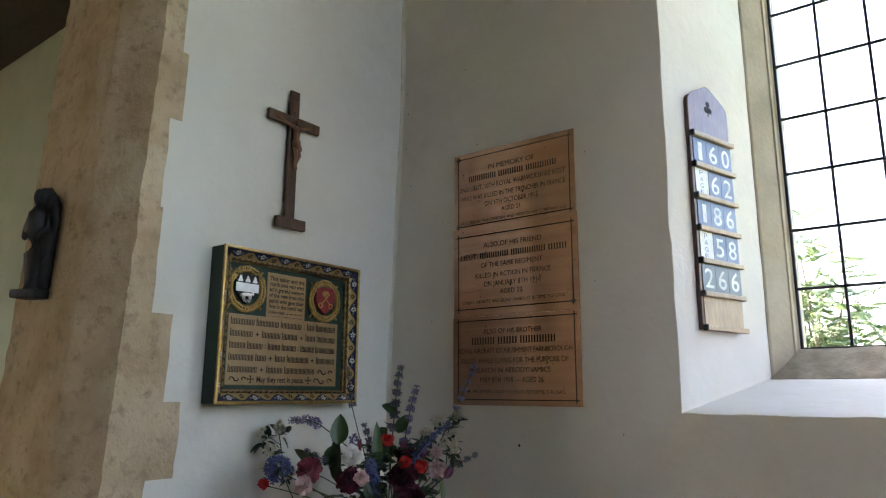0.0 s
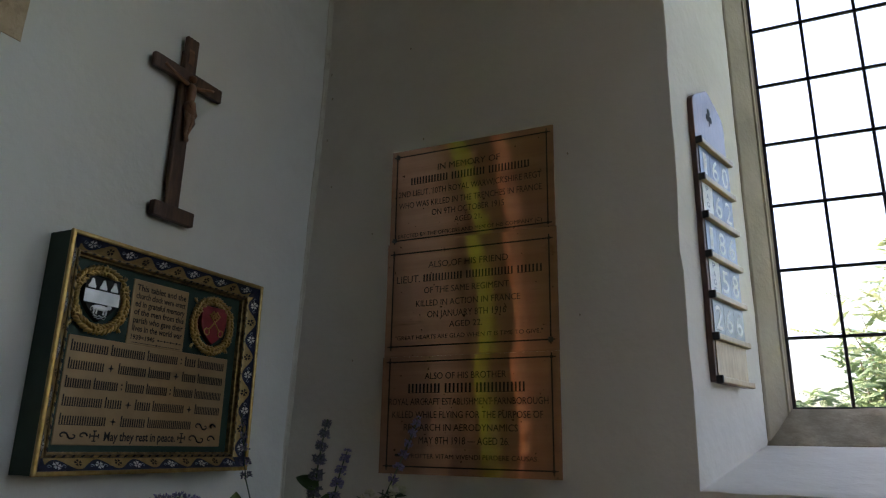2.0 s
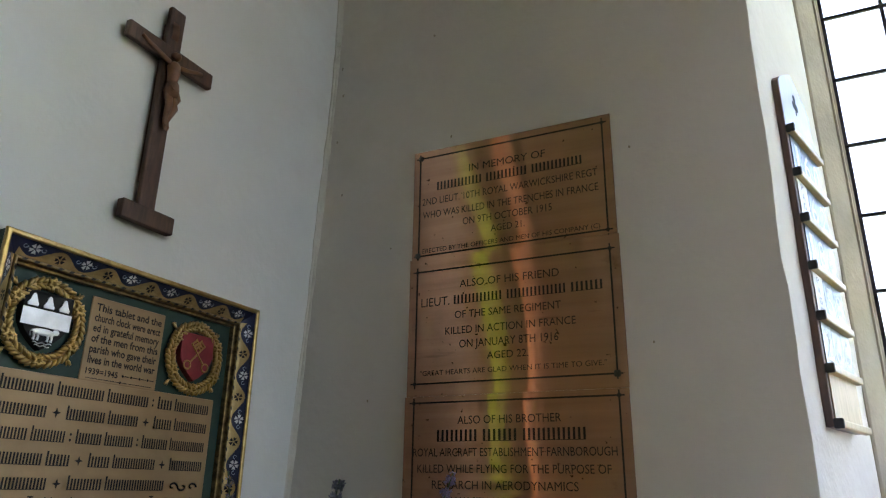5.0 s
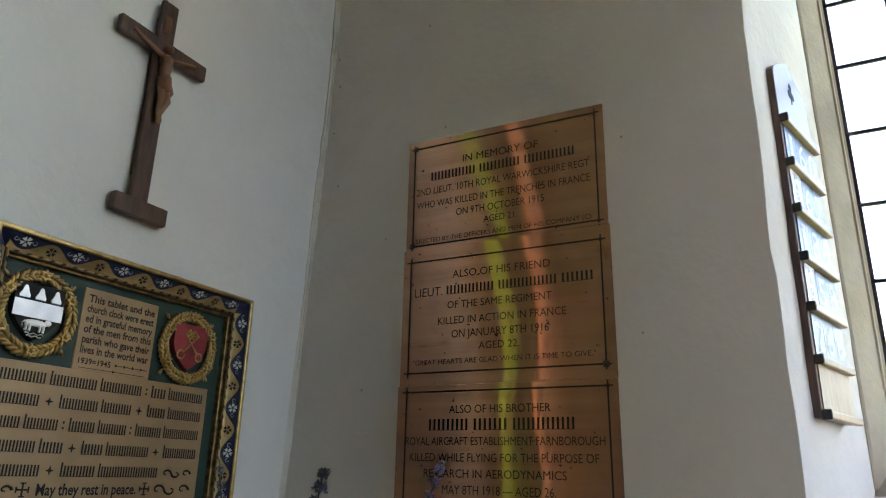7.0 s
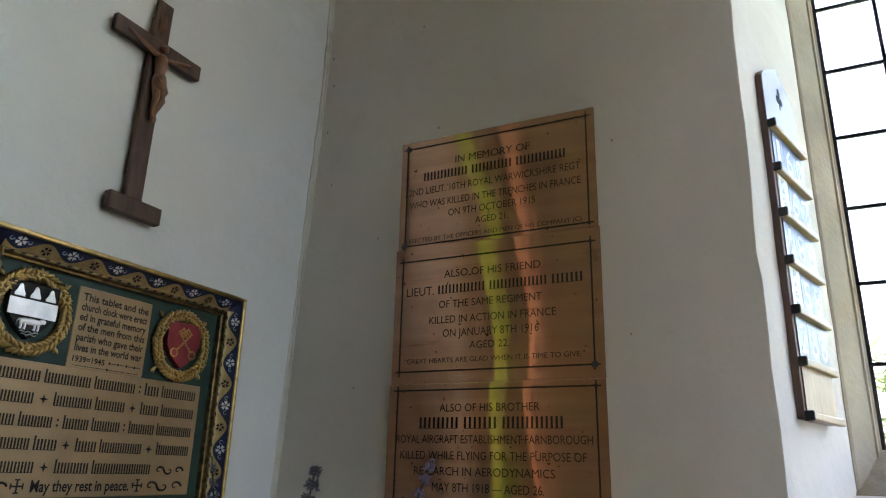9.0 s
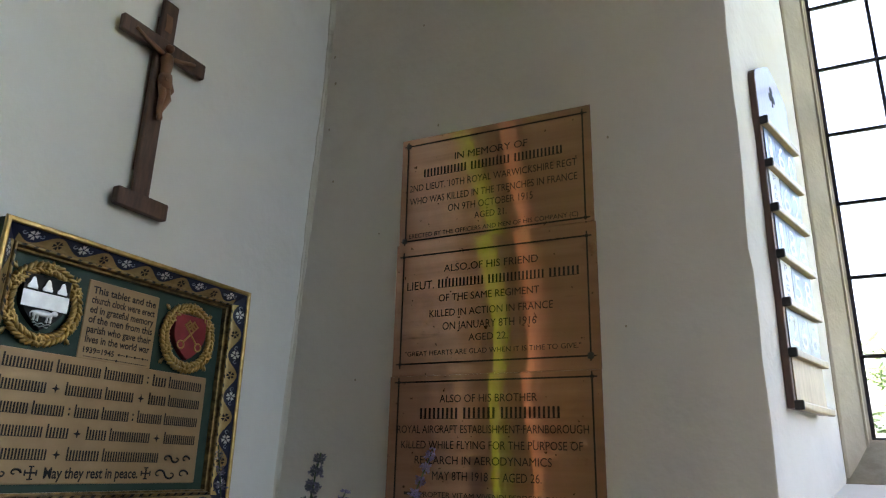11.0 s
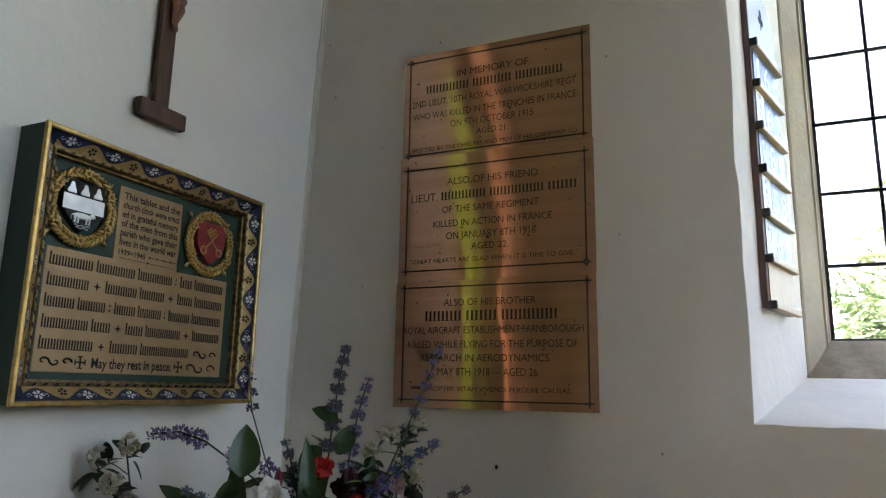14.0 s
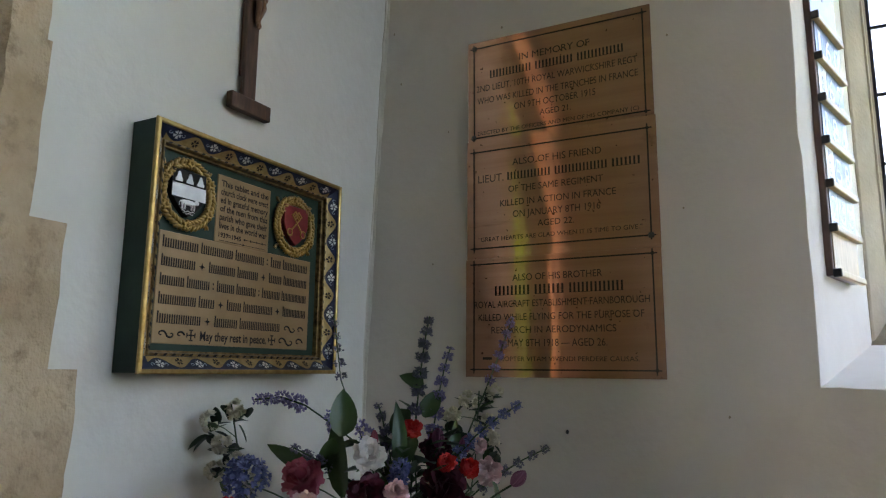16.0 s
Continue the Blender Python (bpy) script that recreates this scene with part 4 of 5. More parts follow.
# ---- flowers before the corner ----
def foliage_material(name, a, b, gloss=0.45, through=0.35):
    m, t, p = nodes_of(name)
    info = t.nodes.new("ShaderNodeObjectInfo")
    geo = t.nodes.new("ShaderNodeNewGeometry")
    add = t.nodes.new("ShaderNodeMath")
    add.operation = "ADD"
    t.links.new(info.outputs["Random"], add.inputs[0])
    t.links.new(geo.outputs["Random Per Island"], add.inputs[1])
    fr = t.nodes.new("ShaderNodeMath")
    fr.operation = "FRACT"
    t.links.new(add.outputs[0], fr.inputs[0])
    col = mix_colour(t, fr.outputs[0], a, b)
    n = noise_of(t, 45, 3, 0.6)
    col2 = mix_colour(t, ramp(t, n, 0.45, 0.8), col, tuple(min(1.0, c * 1.35 + 0.01) for c in a))
    t.links.new(col2, p.inputs["Base Color"])
    p.inputs["Roughness"].default_value = gloss
    tr = t.nodes.new("ShaderNodeBsdfTranslucent")
    t.links.new(col2, tr.inputs[0])
    mx = t.nodes.new("ShaderNodeMixShader")
    mx.inputs[0].default_value = through
    t.links.new(p.outputs[0], mx.inputs[1])
    t.links.new(tr.outputs[0], mx.inputs[2])
    t.links.new(mx.outputs[0], t.nodes["Material Output"].inputs[0])
    return m


LEAF = foliage_material("leaf", (0.032, 0.068, 0.022), (0.075, 0.12, 0.036), 0.38, 0.3)
LEAF_DARK = foliage_material("dark leaf", (0.016, 0.032, 0.014), (0.035, 0.062, 0.024), 0.4, 0.15)
STEM = foliage_material("stem", (0.04, 0.075, 0.03), (0.06, 0.10, 0.04), 0.5, 0.1)
MAUVE = foliage_material("mauve petals", (0.16, 0.14, 0.27), (0.34, 0.30, 0.50), 0.6, 0.25)
GREYBLUE = foliage_material("grey mauve petals", (0.09, 0.10, 0.10), (0.24, 0.21, 0.32), 0.6, 0.2)
BLUE = foliage_material("blue petals", (0.10, 0.12, 0.28), (0.22, 0.25, 0.46), 0.6, 0.25)
CREAM = foliage_material("cream petals", (0.62, 0.58, 0.42), (0.78, 0.74, 0.60), 0.6, 0.3)
WHITE = foliage_material("white petals", (0.70, 0.66, 0.62), (0.82, 0.80, 0.78), 0.6, 0.3)
PINK = foliage_material("pale pink petals", (0.66, 0.42, 0.42), (0.80, 0.62, 0.60), 0.6, 0.3)
ROSE = foliage_material("dusky pink petals", (0.34, 0.07, 0.11), (0.46, 0.14, 0.18), 0.6, 0.25)
SCARLET = foliage_material("scarlet petals", (0.55, 0.025, 0.02), (0.70, 0.06, 0.05), 0.6, 0.25)
WINE = foliage_material("wine red petals", (0.055, 0.006, 0.018), (0.12, 0.012, 0.035), 0.6, 0.2)
PLUM = foliage_material("plum tulip petals", (0.24, 0.08, 0.15), (0.36, 0.15, 0.24), 0.4, 0.25)
POT = surface("glazed pot", (0.10, 0.11, 0.09), (0.15, 0.16, 0.13), 0.3, scale=10, grain=0.1, depth=0.001, fine=60)


def petal(bm, m, length, width, curl, cup=0.25, n=3):
    """A curved, cupped petal or leaf from the origin along y, bent towards z."""
    rows = []
    for i in range(n + 1):
        s = i / n
        w = width * math.sin(math.pi * (0.12 + 0.80 * s)) ** 0.8
        a = curl * s
        y, z = length * s * math.cos(a * 0.6), length * s * math.sin(a * 0.6)
        rows.append([bm.verts.new(m @ Vector((k * w, y, z + cup * w * k * k))) for k in (-0.5, 0, 0.5)])
    for a, b in zip(rows, rows[1:]):
        for k in range(2):
            bm.faces.new((a[k], a[k + 1], b[k + 1], b[k]))


def aim(p, d):
    """A pose at p with z along d."""
    return Matrix.Translation(p) @ Vector(d).to_track_quat("Z", "Y").to_matrix().to_4x4()


def bloom_mesh(kind, r, rng):
    """A flower head at the origin, facing z."""
    bm = bmesh.new()
    if kind == "rose":
        for ring, (n, tilt, size) in enumerate(((6, 82, 0.42), (7, 72, 0.52), (8, 60, 0.62), (9, 46, 0.72), (10, 30, 0.82), (10, 12, 0.88), (9, -8, 0.85))):
            for k in range(n):
                a = 360 * (k + rng.random() * 0.5) / n + ring * 23
                m = pose(0, 0, -0.25 * r, 0, 0, a) @ pose(0, 0.06 * r * ring, 0, tilt + rng.uniform(-12, 12), rng.uniform(-12, 12), 0)
                petal(bm, m, r * size, r * 0.8 * size, rng.uniform(-0.9, 0.5), 0.6)
    elif kind == "carnation":
        for k in range(95):
            a, tilt = rng.uniform(0, 360), 90 - 95 * rng.random() ** 0.7
            petal(bm, pose(0, 0, -0.35 * r, 0, 0, a) @ pose(0, rng.uniform(0, 0.25) * r, 0.1 * r, tilt, rng.uniform(-35, 35), 0), r * rng.uniform(0.6, 0.95), r * rng.uniform(0.5, 0.8), rng.uniform(-1.2, 0.6), rng.uniform(-0.7, 0.9))
    elif kind == "tulip":
        for k in range(6):
            petal(bm, pose(0, 0, 0, 0, 0, 60 * k) @ pose(0, 0.22 * r, 0, 66 + (4 if k % 2 else 0), 0, 0), r * 2.0, r * 1.35, 0.75, 0.55, 5)
    elif kind == "globe":
        for k in range(120):
            d = Vector((rng.gauss(0, 1), rng.gauss(0, 1), rng.gauss(0.5, 0.8))).normalized()
            m = aim(d * r * rng.uniform(0.6, 1.0), d)
            for j in range(4):
                petal(bm, m @ pose(0, 0, 0, 25, 0, 90 * j + rng.uniform(0, 60)), r * 0.24, r * 0.17, 0.4, 0.3, 2)
    elif kind == "cluster":
        for k in range(10):
            d = Vector((rng.gauss(0, 1), rng.gauss(0, 1), rng.gauss(0.6, 0.5))).normalized()
            m = aim(d * r * 0.5, d)
            for j in range(14):
                petal(bm, m @ pose(0, 0, 0, 0, 0, 33 * j) @ pose(0, 0, 0, rng.uniform(5, 80), 0, 0), r * 0.46, r * 0.38, rng.uniform(-0.4, 0.6), 0.5, 2)
    return bm


def spike_mesh(pts, r0, r1, rng, density=900, gaps=0.0):
    """Florets crowded along a line, thick below and fine at the tip, in loose whorls."""
    bm = bmesh.new()
    pts = [Vector(p) for p in pts]
    length = sum((b - a).length for a, b in zip(pts, pts[1:]))
    n = int(length * density)
    for k in range(n):
        s = k / n
        if gaps and math.sin(s * length * 2 * math.pi / 0.032) < gaps * (1 - s) - 0.45:
            continue
        f = s * (len(pts) - 1)
        i = min(int(f), len(pts) - 2)
        c = pts[i].lerp(pts[i + 1], f - i)
        ax = (pts[i + 1] - pts[i]).normalized()
        d = Vector((rng.gauss(0, 1), rng.gauss(0, 1), rng.gauss(0, 1)))
        d = (d - ax * d.dot(ax)).normalized()
        r = r0 + (r1 - r0) * s
        m = aim(c + d * r * rng.uniform(0.2, 0.85), (d + ax * rng.uniform(-0.2, 0.9)).normalized())
        for j in range(3):
            petal(bm, m @ pose(0, 0, 0, rng.uniform(20, 65), 0, 120 * j + rng.uniform(0, 90)), r * rng.uniform(0.35, 0.6), r * rng.uniform(0.24, 0.38), rng.uniform(0, 0.8), 0.4, 2)
    return bm


def arc(a, b, sag, n=8, bend=0.25):
    """Points from a to b that rise steeply first and bend over later."""
    a, b = Vector(a), Vector(b)
    c = Vector((a.x + (b.x - a.x) * bend, a.y + (b.y - a.y) * bend, a.z + (b.z - a.z) * 0.6 + sag))
    return [a * (1 - s) ** 2 + c * 2 * s * (1 - s) + b * s ** 2 for s in [i / n for i in range(n + 1)]]


def leaf_mesh(length, width, curl):
    bm = bmesh.new()
    n = 7
    rows = []
    for i in range(n + 1):
        s = i / n
        w = width * (math.sin(math.pi * min(1, 0.03 + 0.97 * s ** 0.8)) ** 0.75) * 0.5 + 0.0004
        y, z = length * s, -curl * length * s * s
        rows.append([bm.verts.new((k * w, y, z + abs(k) * w * 0.35 + (0.04 * w * math.sin(9 * s) if abs(k) == 1 else 0))) for k in (-1, -0.5, 0, 0.5, 1)])
    for a, b in zip(rows, rows[1:]):
        for k in range(4):
            bm.faces.new((a[k], a[k + 1], b[k + 1], b[k]))
    return bm


def flower_arrangement():
    rng = random.Random(11)
    base = Vector((-1.62, 1.76, 1.16))
    root = empty("flower_arrangement", Matrix.Translation(base), "large mixed arrangement of garden flowers and foliage in a pot", "flower arrangement")
    rel = lambda p: Vector(p) - base
    pot = ring_mesh([[(r * math.cos(a), r * math.sin(a), z) for a in [2 * math.pi * k / 20 for k in range(20)]] for r, z in ((0.001, -0.26), (0.08, -0.26), (0.10, -0.18), (0.115, -0.06), (0.105, 0.0), (0.098, 0.0), (0.10, -0.06), (0.001, -0.08))])
    part("pot", pot, POT, root, "round glazed flower pot", smooth=True)

    def stem(name, tip, sag=0.03, r=0.0022, foot=None, bend=0.25):
        f = Vector(foot) if foot else Vector((rng.uniform(-0.05, 0.05), rng.uniform(-0.05, 0.05), -0.02))
        pts = arc(f, rel(tip), sag, 8, bend)
        return part(name, tube(bmesh.new(), pts, [r * (1.2 - 0.5 * i / 8) for i in range(9)], 5), STEM, root, smooth=True), pts

    leaf_sets = [leaf_mesh(0.085, 0.052, 0.25), leaf_mesh(0.06, 0.030, 0.15), leaf_mesh(0.16, 0.042, 0.35), leaf_mesh(0.035, 0.016, 0.2)]
    leaf_data = []
    for bm in leaf_sets:
        for mt in (LEAF, LEAF_DARK):
            me = bpy.data.meshes.new("leaf")
            bm.to_mesh(me)
            me.materials.append(mt)
            me.polygons.foreach_set("use_smooth", [True] * len(me.polygons))
            leaf_data.append(me)
        bm.free()

    def leaf(parent, p, direction, kind, dark=False, size=1.0, up=None):
        ob = new("leaf", leaf_data[kind * 2 + (1 if dark else 0)])
        ob.parent = parent
        d = Vector(direction).normalized()
        q = d.to_track_quat("Y", "Z").to_matrix().to_4x4()
        if up is not None:
            out = Vector((0.6, -0.8, 0.15))
            out = (out - d * out.dot(d)).normalized()
            q = Matrix((d.cross(out), d, out)).transposed().to_4x4()
        ob.matrix_local = Matrix.Translation(p) @ q @ pose(0, 0, 0, 0, rng.uniform(-25, 25) if up is None else up, 0) @ Matrix.Scale(size, 4)

    # flower spikes: tip, first floret along the stem (share), radii, petals, sag
    for tip, first, r0, r1, mat, gaps, sag in (
            ((-1.574, 1.763, 1.722), 0.56, 0.019, 0.010, GREYBLUE, 0.35, 0.10), ((-1.550, 1.818, 1.656), 0.60, 0.018, 0.009, MAUVE, 0.25, 0.08),
            ((-1.525, 2.122, 1.742), 0.72, 0.014, 0.010, MAUVE, 0.9, 0.06),
            ((-1.350, 1.728, 1.542), 0.62, 0.016, 0.009, BLUE, 0.55, 0.05), ((-1.342, 1.866, 1.447), 0.72, 0.014, 0.008, GREYBLUE, 0.9, 0.02),
            ((-1.64, 1.665, 1.535), 0.62, 0.016, 0.009, GREYBLUE, 0.4, 0.03), ((-1.72, 1.493, 1.460), 0.70, 0.014, 0.008, GREYBLUE, 0.9, 0.03),
            ((-1.53, 1.584, 1.432), 0.50, 0.026, 0.014, BLUE, 0.0, 0.03)):
        st, pts = stem("flower_spike", tip, sag, bend=0.75 if tip[1] > 2.1 else 0.25)
        k = int(first * 8)
        part("flower_head", spike_mesh(pts[k:], r0, r1, rng, 2900, gaps), mat, st)
        for j in range(3):
            p = pts[2 + j]
            leaf(st, p, (rng.uniform(-1, 1), rng.uniform(-1, 1), rng.uniform(0.1, 0.8)), 1, rng.random() < 0.5, rng.uniform(0.7, 1.1))
    pts = [rel(q) for q in ((-1.64, 1.74, 1.30), (-1.78, 1.79, 1.48), (-1.843, 1.812, 1.58), (-1.85, 1.802, 1.66), (-1.85, 1.784, 1.735))]
    st = part("flower_spike", tube(bmesh.new(), pts, 0.0017, 5), STEM, root, smooth=True)
    part("flower_head", spike_mesh(pts[2:], 0.016, 0.007, rng, 1500, 0.9), GREYBLUE, st)
    # arching buddleia
    pts = [rel(p) for p in ((-1.63, 1.70, 1.30), (-1.655, 1.65, 1.44), (-1.715, 1.625, 1.488), (-1.785, 1.610, 1.530), (-1.840, 1.598, 1.546), (-1.902, 1.585, 1.540))]
    st = part("buddleia_stem", tube(bmesh.new(), pts, 0.002, 5), STEM, root, smooth=True)
    part("flower_head", spike_mesh(pts[3:], 0.017, 0.011, rng, 1500), MAUVE, st)
    for p in (pts[1] + Vector((0.0, 0, 0.03)), pts[2]):
        part("flower_head", spike_mesh([p, p + Vector((-0.02, -0.005, 0.03))], 0.018, 0.012, rng, 1300), MAUVE, st)

    # large blooms: place, kind, radius, petals, facing
    cam_side = Vector((0.75, -1.0, 0.1))
    for p, kind, r, mat, lift in (
            ((-1.595, 1.572, 1.447), "carnation", 0.034, WHITE, 0.5), ((-1.454, 1.805, 1.400), "carnation", 0.030, PINK, 0.4),
            ((-1.589, 1.719, 1.486), "carnation", 0.023, SCARLET, 0.8), ((-1.495, 1.698, 1.425), "carnation", 0.021, SCARLET, 0.5), ((-1.462, 1.735, 1.413), "carnation", 0.021, SCARLET, 0.4),
            ((-1.68, 1.474, 1.408), "carnation", 0.040, ROSE, 0.5), ((-1.80, 1.460, 1.400), "globe", 0.042, BLUE, 0.6),
            ((-1.50, 1.693, 1.380), "carnation", 0.046, WINE, 0.3), ((-1.56, 1.772, 1.442), "carnation", 0.036, WINE, 0.6), ((-1.58, 1.542, 1.380), "carnation", 0.040, WINE, 0.3),
            ((-1.50, 1.514, 1.395), "carnation", 0.023, PINK, 0.3), ((-1.60, 1.386, 1.378), "carnation", 0.028, PINK, 0.5), ((-1.75, 1.368, 1.372), "carnation", 0.018, SCARLET, 0.5),
            ((-1.50, 1.86, 1.445), "carnation", 0.020, PINK, 0.4), ((-1.44, 1.66, 1.33), "carnation", 0.04, WINE, 0.3), ((-1.48, 1.52, 1.30), "rose", 0.034, PINK, 0.3)):
        d = cam_side.normalized() + Vector((rng.uniform(-0.3, 0.3), rng.uniform(-0.3, 0.3), lift))
        st, pts = stem("flower_stem", Vector(p) - d.normalized() * r * 0.5, 0.01)
        head = part("bloom", bloom_mesh(kind, r, rng), mat, st, smooth=kind != "globe")
        head.matrix_local = aim(rel(p), d)
    for p, d in (((-1.545, 1.752, 1.446), (0.05, -0.05, 1)), ((-1.375, 1.745, 1.385), (0.8, -0.1, 0.75)), ((-1.624, 1.630, 1.452), (0.0, 0, 1)), ((-1.51, 1.80, 1.43), (0.2, 0.1, 1))):
        st, pts = stem("tulip_stem", p, 0.02, 0.003)
        head = part("bloom", bloom_mesh("tulip", 0.0195, rng), ROSE if p[0] == -1.624 else PLUM, st, smooth=True)
        head.matrix_local = aim(rel(p), d)
        if p[0] == -1.624:
            head.scale = (0.6, 0.6, 0.85)

    # shrubby sprays with small pale flowers
    for tip, foot, blooms in (
            ((-1.985, 1.60, 1.53), (-0.06, -0.05, 0.0), ((-1.979, 1.612, 1.512), (-2.005, 1.565, 1.488), (-1.985, 1.585, 1.442), (-1.960, 1.60, 1.402), (-1.93, 1.62, 1.365), (-1.99, 1.575, 1.385))),
            ((-1.585, 2.045, 1.555), (0.02, 0.12, 0.05), ((-1.601, 2.005, 1.530), (-1.555, 2.06, 1.548), (-1.621, 1.955, 1.492), (-1.56, 2.03, 1.475), (-1.575, 1.995, 1.455), (-1.60, 1.96, 1.42), (-1.54, 2.0, 1.44)))):
        low, high = Vector(foot), rel(tip)
        pts = [low, low.lerp(high, 0.3) + Vector((high.x - low.x, high.y - low.y, 0)) * 0.45] + [low.lerp(high, s) + Vector((high.x - low.x, high.y - low.y, 0)) * (1 - s) * 0.75 for s in (0.5, 0.65, 0.8, 0.9, 1.0)]
        st = part("flowering_spray", tube(bmesh.new(), pts, 0.0019, 5), STEM, root, smooth=True)
        for b in blooms:
            bp = rel(b)
            near = min(pts, key=lambda q: abs(q.z + 0.02 - bp.z))
            twig = part("twig", tube(bmesh.new(), [near, (near + bp) / 2 + Vector((0, 0, 0.004)), bp], 0.0011, 4), STEM, st)
            head = part("bloom", bloom_mesh("cluster", 0.027, rng), CREAM, st, smooth=True)
            head.matrix_local = aim(bp + Vector((0.012, -0.016, 0.004)), cam_side + Vector((rng.uniform(-0.6, 0.6), rng.uniform(-0.5, 0.5), 0.3)))
            for j in range(8):
                leaf(st, bp + Vector((rng.uniform(-0.02, 0.02), rng.uniform(-0.02, 0.02), rng.uniform(-0.035, 0.005))), (rng.uniform(-1, 1), rng.uniform(-1, 1), rng.uniform(-0.6, 0.7)), 1, rng.random() < 0.8, rng.uniform(0.55, 0.95))
    # bold single leaves
    for p, d, kind, size, roll in (
            ((-1.676, 1.590, 1.474), (0.04, 0.03, 1), 0, 1.08, 10), ((-1.690, 1.580, 1.470), (-0.25, -0.16, -1), 0, 0.8, -30), ((-1.588, 1.762, 1.570), (-0.55, -0.40, 0.40), 0, 0.66, 20),
            ((-1.588, 1.768, 1.505), (0.25, 0.20, 0.6), 0, 0.8, -10), ((-1.605, 1.735, 1.52), (-0.6, -0.2, -0.65), 0, 0.8, 10), ((-1.60, 1.68, 1.40), (0.15, -0.05, 1), 2, 0.85, 20),
            ((-1.66, 1.58, 1.36), (-0.25, -0.05, 1), 2, 1.0, -20), ((-1.70, 1.55, 1.40), (-0.7, -0.3, 0.5), 2, 0.8, 10), ((-1.545, 1.60, 1.29), (0.05, -0.15, 1), 2, 0.7, 40),
            ((-1.54, 1.81, 1.37), (0.1, 0.05, 1), 2, 0.8, 0), ((-1.43, 1.80, 1.30), (0.1, 0.05, 1), 2, 0.6, 50)):
        leaf(root, rel(p), d, kind, False, size, roll)
    # filling foliage
    for k in range(230):
        a, h = rng.uniform(0, 2 * math.pi), rng.random()
        r = rng.uniform(0.02, 0.19) * (1.0 - 0.45 * h)
        p = Vector((r * math.cos(a), r * 1.1 * math.sin(a), 0.0 + 0.30 * h))
        leaf(root, p, (math.cos(a) + rng.uniform(-0.5, 0.5), math.sin(a) + rng.uniform(-0.5, 0.5), rng.uniform(-0.3, 0.9)), rng.choice((0, 1, 1, 0, 3)), rng.random() < 0.75, rng.uniform(0.6, 1.0))


flower_arrangement()


def flower_stand():
    root = empty("flower_stand", Matrix.Translation((-1.62, 1.76, 0)), "plain dark oak pedestal carrying the flower pot", "flower stand")
    part("top", box(-0.15, 0.15, -0.15, 0.15, 0.865, 0.899, bevel=0.006), DARK_OAK, root)
    part("post", box(-0.05, 0.05, -0.05, 0.05, 0.05, 0.865, bevel=0.008), DARK_OAK, root)
    part("foot", box(-0.17, 0.17, -0.17, 0.17, 0.0, 0.05, bevel=0.008), DARK_OAK, root)


flower_stand()

# ---- small marks on the walls ----
def nail_hole():
    bm = bmesh.new()
    add_ball(bm, (0, 0, 0.0), (0.0045, 0.006, 0.003), 8, 6)
    ob = part("wall_plug", bm, INK, smooth=True)
    ob.matrix_world = at_wall(ON_NORTH, -1.421, 1.448)
    tagged(ob, "small dark plug in the plaster wall", "wall plug")


nail_hole()


def plaster_pit(u, v, r, k):
    bm = bmesh.new()
    add_ball(bm, (0, 0, 0), (r, r * 1.4, 0.002), 7, 5)
    for w in bm.verts:
        w.co.xy *= 1 + 0.5 * noise.noise(Vector((w.co.x * 400, w.co.y * 400, k)))
    ob = part("plaster_pit", bm, SILL_STONE)
    ob.matrix_world = at_wall(ON_NORTH, u, v)
    tagged(ob, "small brown pit where the plaster has flaked", "plaster pit", "pits in the plaster")


for k, (u, v, r) in enumerate(((-1.985, 2.96, 0.004), (-1.975, 2.86, 0.004), (-1.985, 2.70, 0.0035), (-1.955, 2.52, 0.003), (-1.66, 2.985, 0.0035), (-1.12, 2.50, 0.003), (-1.60, 2.635, 0.003), (-1.78, 2.33, 0.0025), (-1.10, 2.02, 0.0025), (-1.02, 1.50, 0.003), (-1.83, 1.92, 0.0025))):
    plaster_pit(u, v, r, k)

# ---- outside ----
GRASS = surface("grass", (0.06, 0.11, 0.03), (0.12, 0.17, 0.05), 0.9, scale=3, grain=0.6, depth=0.02, fine=60)
BARK = surface("bark", (0.07, 0.05, 0.035), (0.13, 0.10, 0.07), 0.9, scale=12, stretch=(1, 1, 0.3), grain=0.8, depth=0.01, fine=40)
SHRUB = foliage_material("shrub leaf", (0.045, 0.085, 0.04), (0.14, 0.185, 0.085), 0.45, 0.35)
SHRUB_PALE = foliage_material("pale shrub leaf", (0.12, 0.165, 0.085), (0.30, 0.31, 0.18), 0.45, 0.35)
tagged(part("ground", box(-900, 900, 3.83, 1800, -0.5, -0.3), GRASS), "grass churchyard reaching to the horizon", "ground", kind="structure")


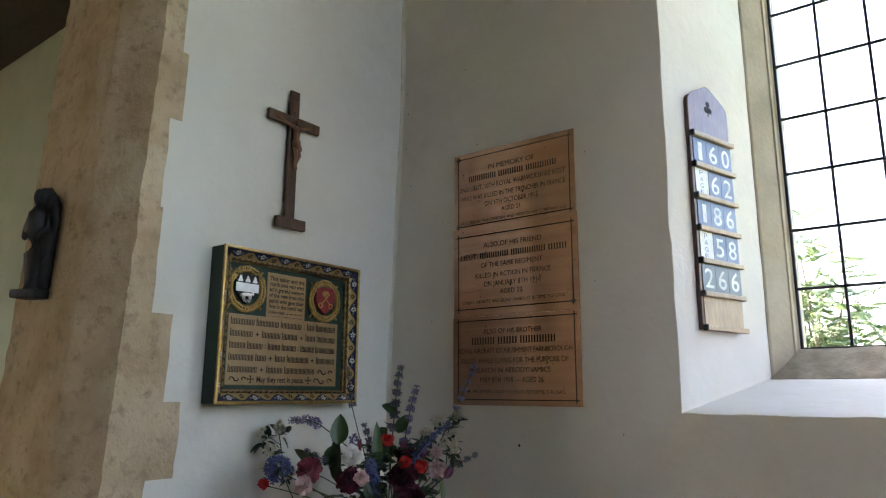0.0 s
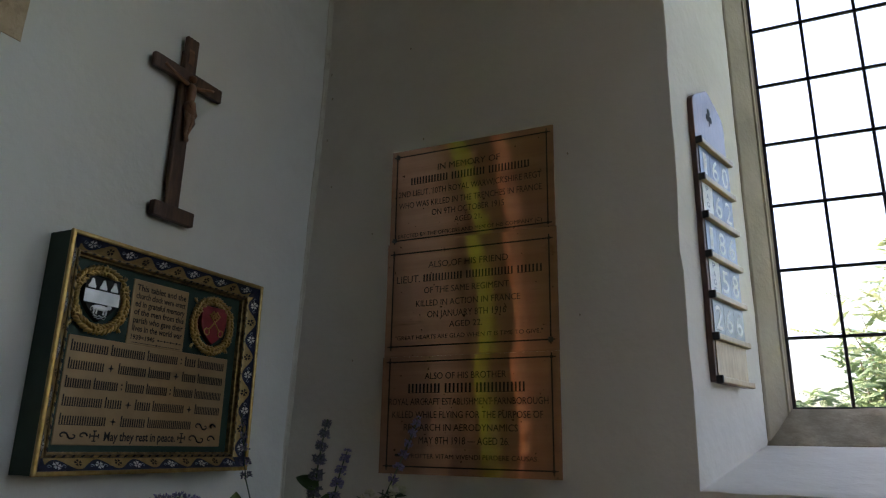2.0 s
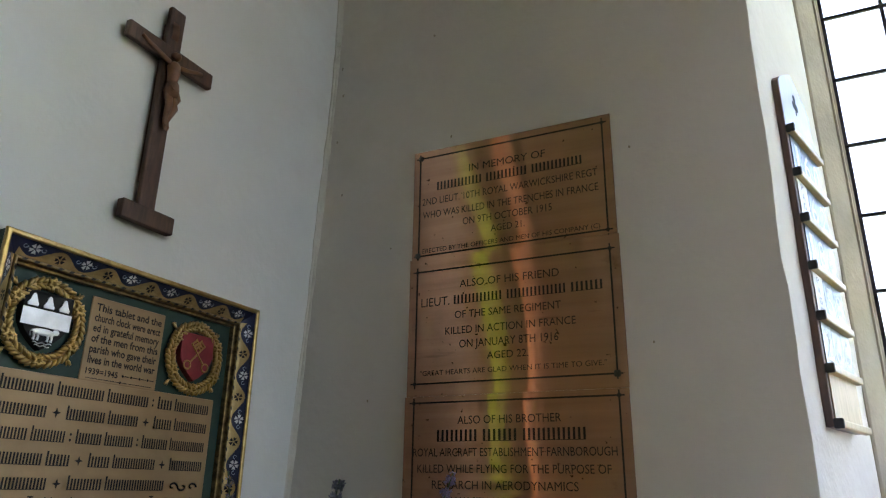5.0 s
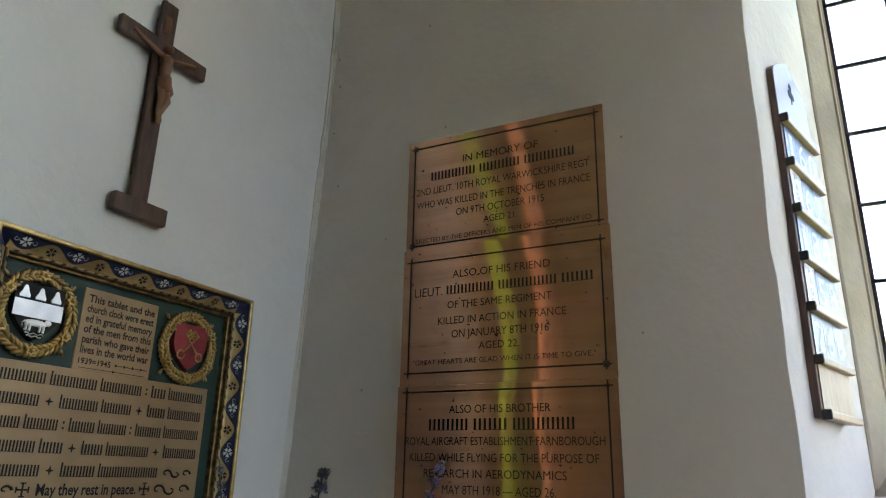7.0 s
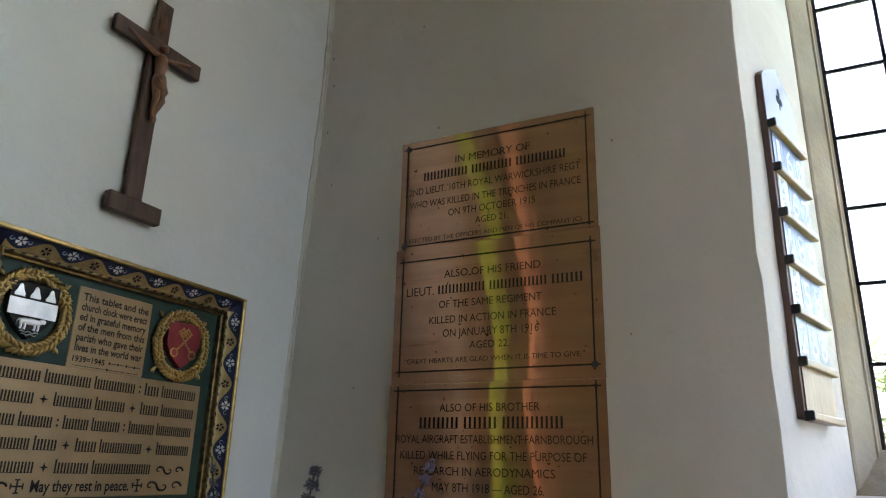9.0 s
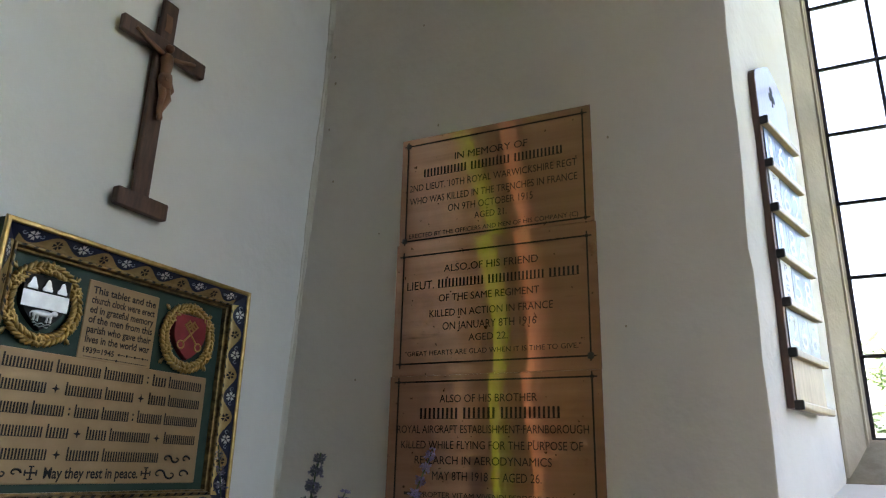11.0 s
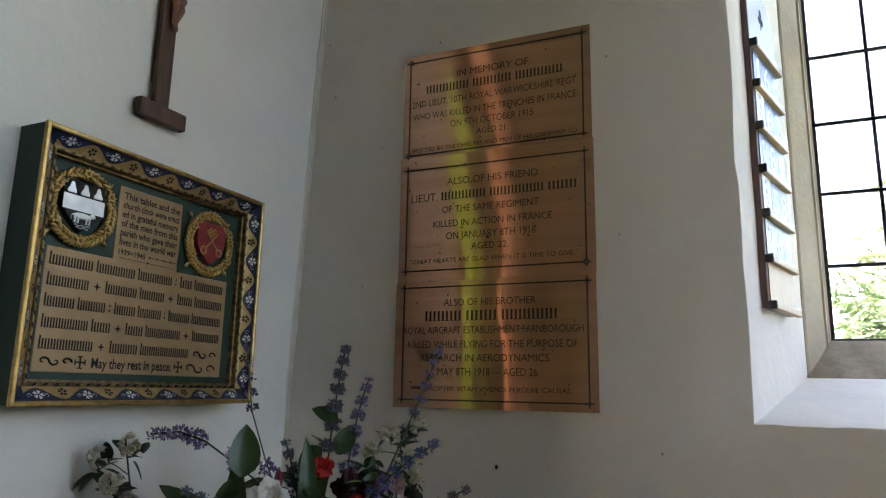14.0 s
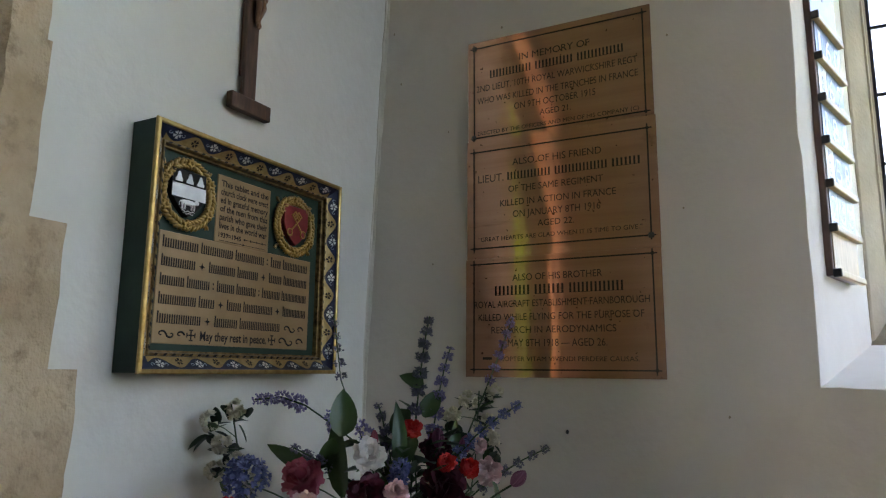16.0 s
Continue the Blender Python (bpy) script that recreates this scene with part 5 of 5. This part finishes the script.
def shrub(x, y, height, spread, seed, mat, leaf_len, count, label):
    rng = random.Random(seed)
    root = empty("shrub", Matrix.Translation((x, y, -0.3)), label, "shrub", "shrubs outside the window")
    bm = bmesh.new()
    tips = []
    for k in range(16):
        a = rng.uniform(0, 2 * math.pi)
        r = spread * rng.uniform(0.1, 0.9)
        tip = Vector((r * math.cos(a), r * math.sin(a) * 0.8, height * rng.uniform(0.55, 1.0) * (1 - 0.35 * (r / spread) ** 2)))
        pts = arc((rng.uniform(-0.15, 0.15), rng.uniform(-0.15, 0.15), 0), tip, 0.15)
        tube(bm, pts, [0.03 * (1 - 0.1 * i) for i in range(9)], 5)
        tips.append(pts)
    part("limbs", bm, BARK, root)
    bm = bmesh.new()
    n = 0
    while n < count:
        pts = rng.choice(tips)
        i = rng.choice((2, 3, 4, 4, 5, 5, 6, 6, 7, 7, 8, 8))
        c = pts[i] + Vector((rng.gauss(0, 0.17), rng.gauss(0, 0.17), rng.gauss(0, 0.15)))
        d = Vector((rng.gauss(0, 1), rng.gauss(0, 1), rng.gauss(0.1, 0.6))).normalized()
        for j in range(7):
            q = aim(c + d * leaf_len * 0.45 * j, (d + Vector((0, 0, 0.6))).normalized())
            for s in (-1, 1):
                petal(bm, q @ pose(0, 0, 0, -15, 0, s * 70 + rng.uniform(-15, 15)), leaf_len * rng.uniform(0.8, 1.1), leaf_len * 0.34, -0.6, 0.2, 2)
                n += 1
    part("crown", bm, mat, root)


shrub(-1.30, 7.3, 3.45, 0.6, 1, SHRUB, 0.075, 15000, "tall green shrub with divided leaves in the churchyard")
shrub(0.15, 7.2, 3.7, 0.9, 2, SHRUB, 0.07, 17000, "dense green shrub in sunlight in the churchyard")
shrub(1.7, 7.6, 3.5, 1.0, 3, SHRUB_PALE, 0.075, 12000, "yellow-green shrub in sunlight in the churchyard")
shrub(-3.4, 8.0, 3.6, 1.2, 4, SHRUB_PALE, 0.075, 9000, "yellow-green shrub in sunlight in the churchyard")
shrub(0.9, 10.5, 4.6, 1.6, 5, SHRUB_PALE, 0.10, 11000, "broad pale green shrub farther off in the churchyard")
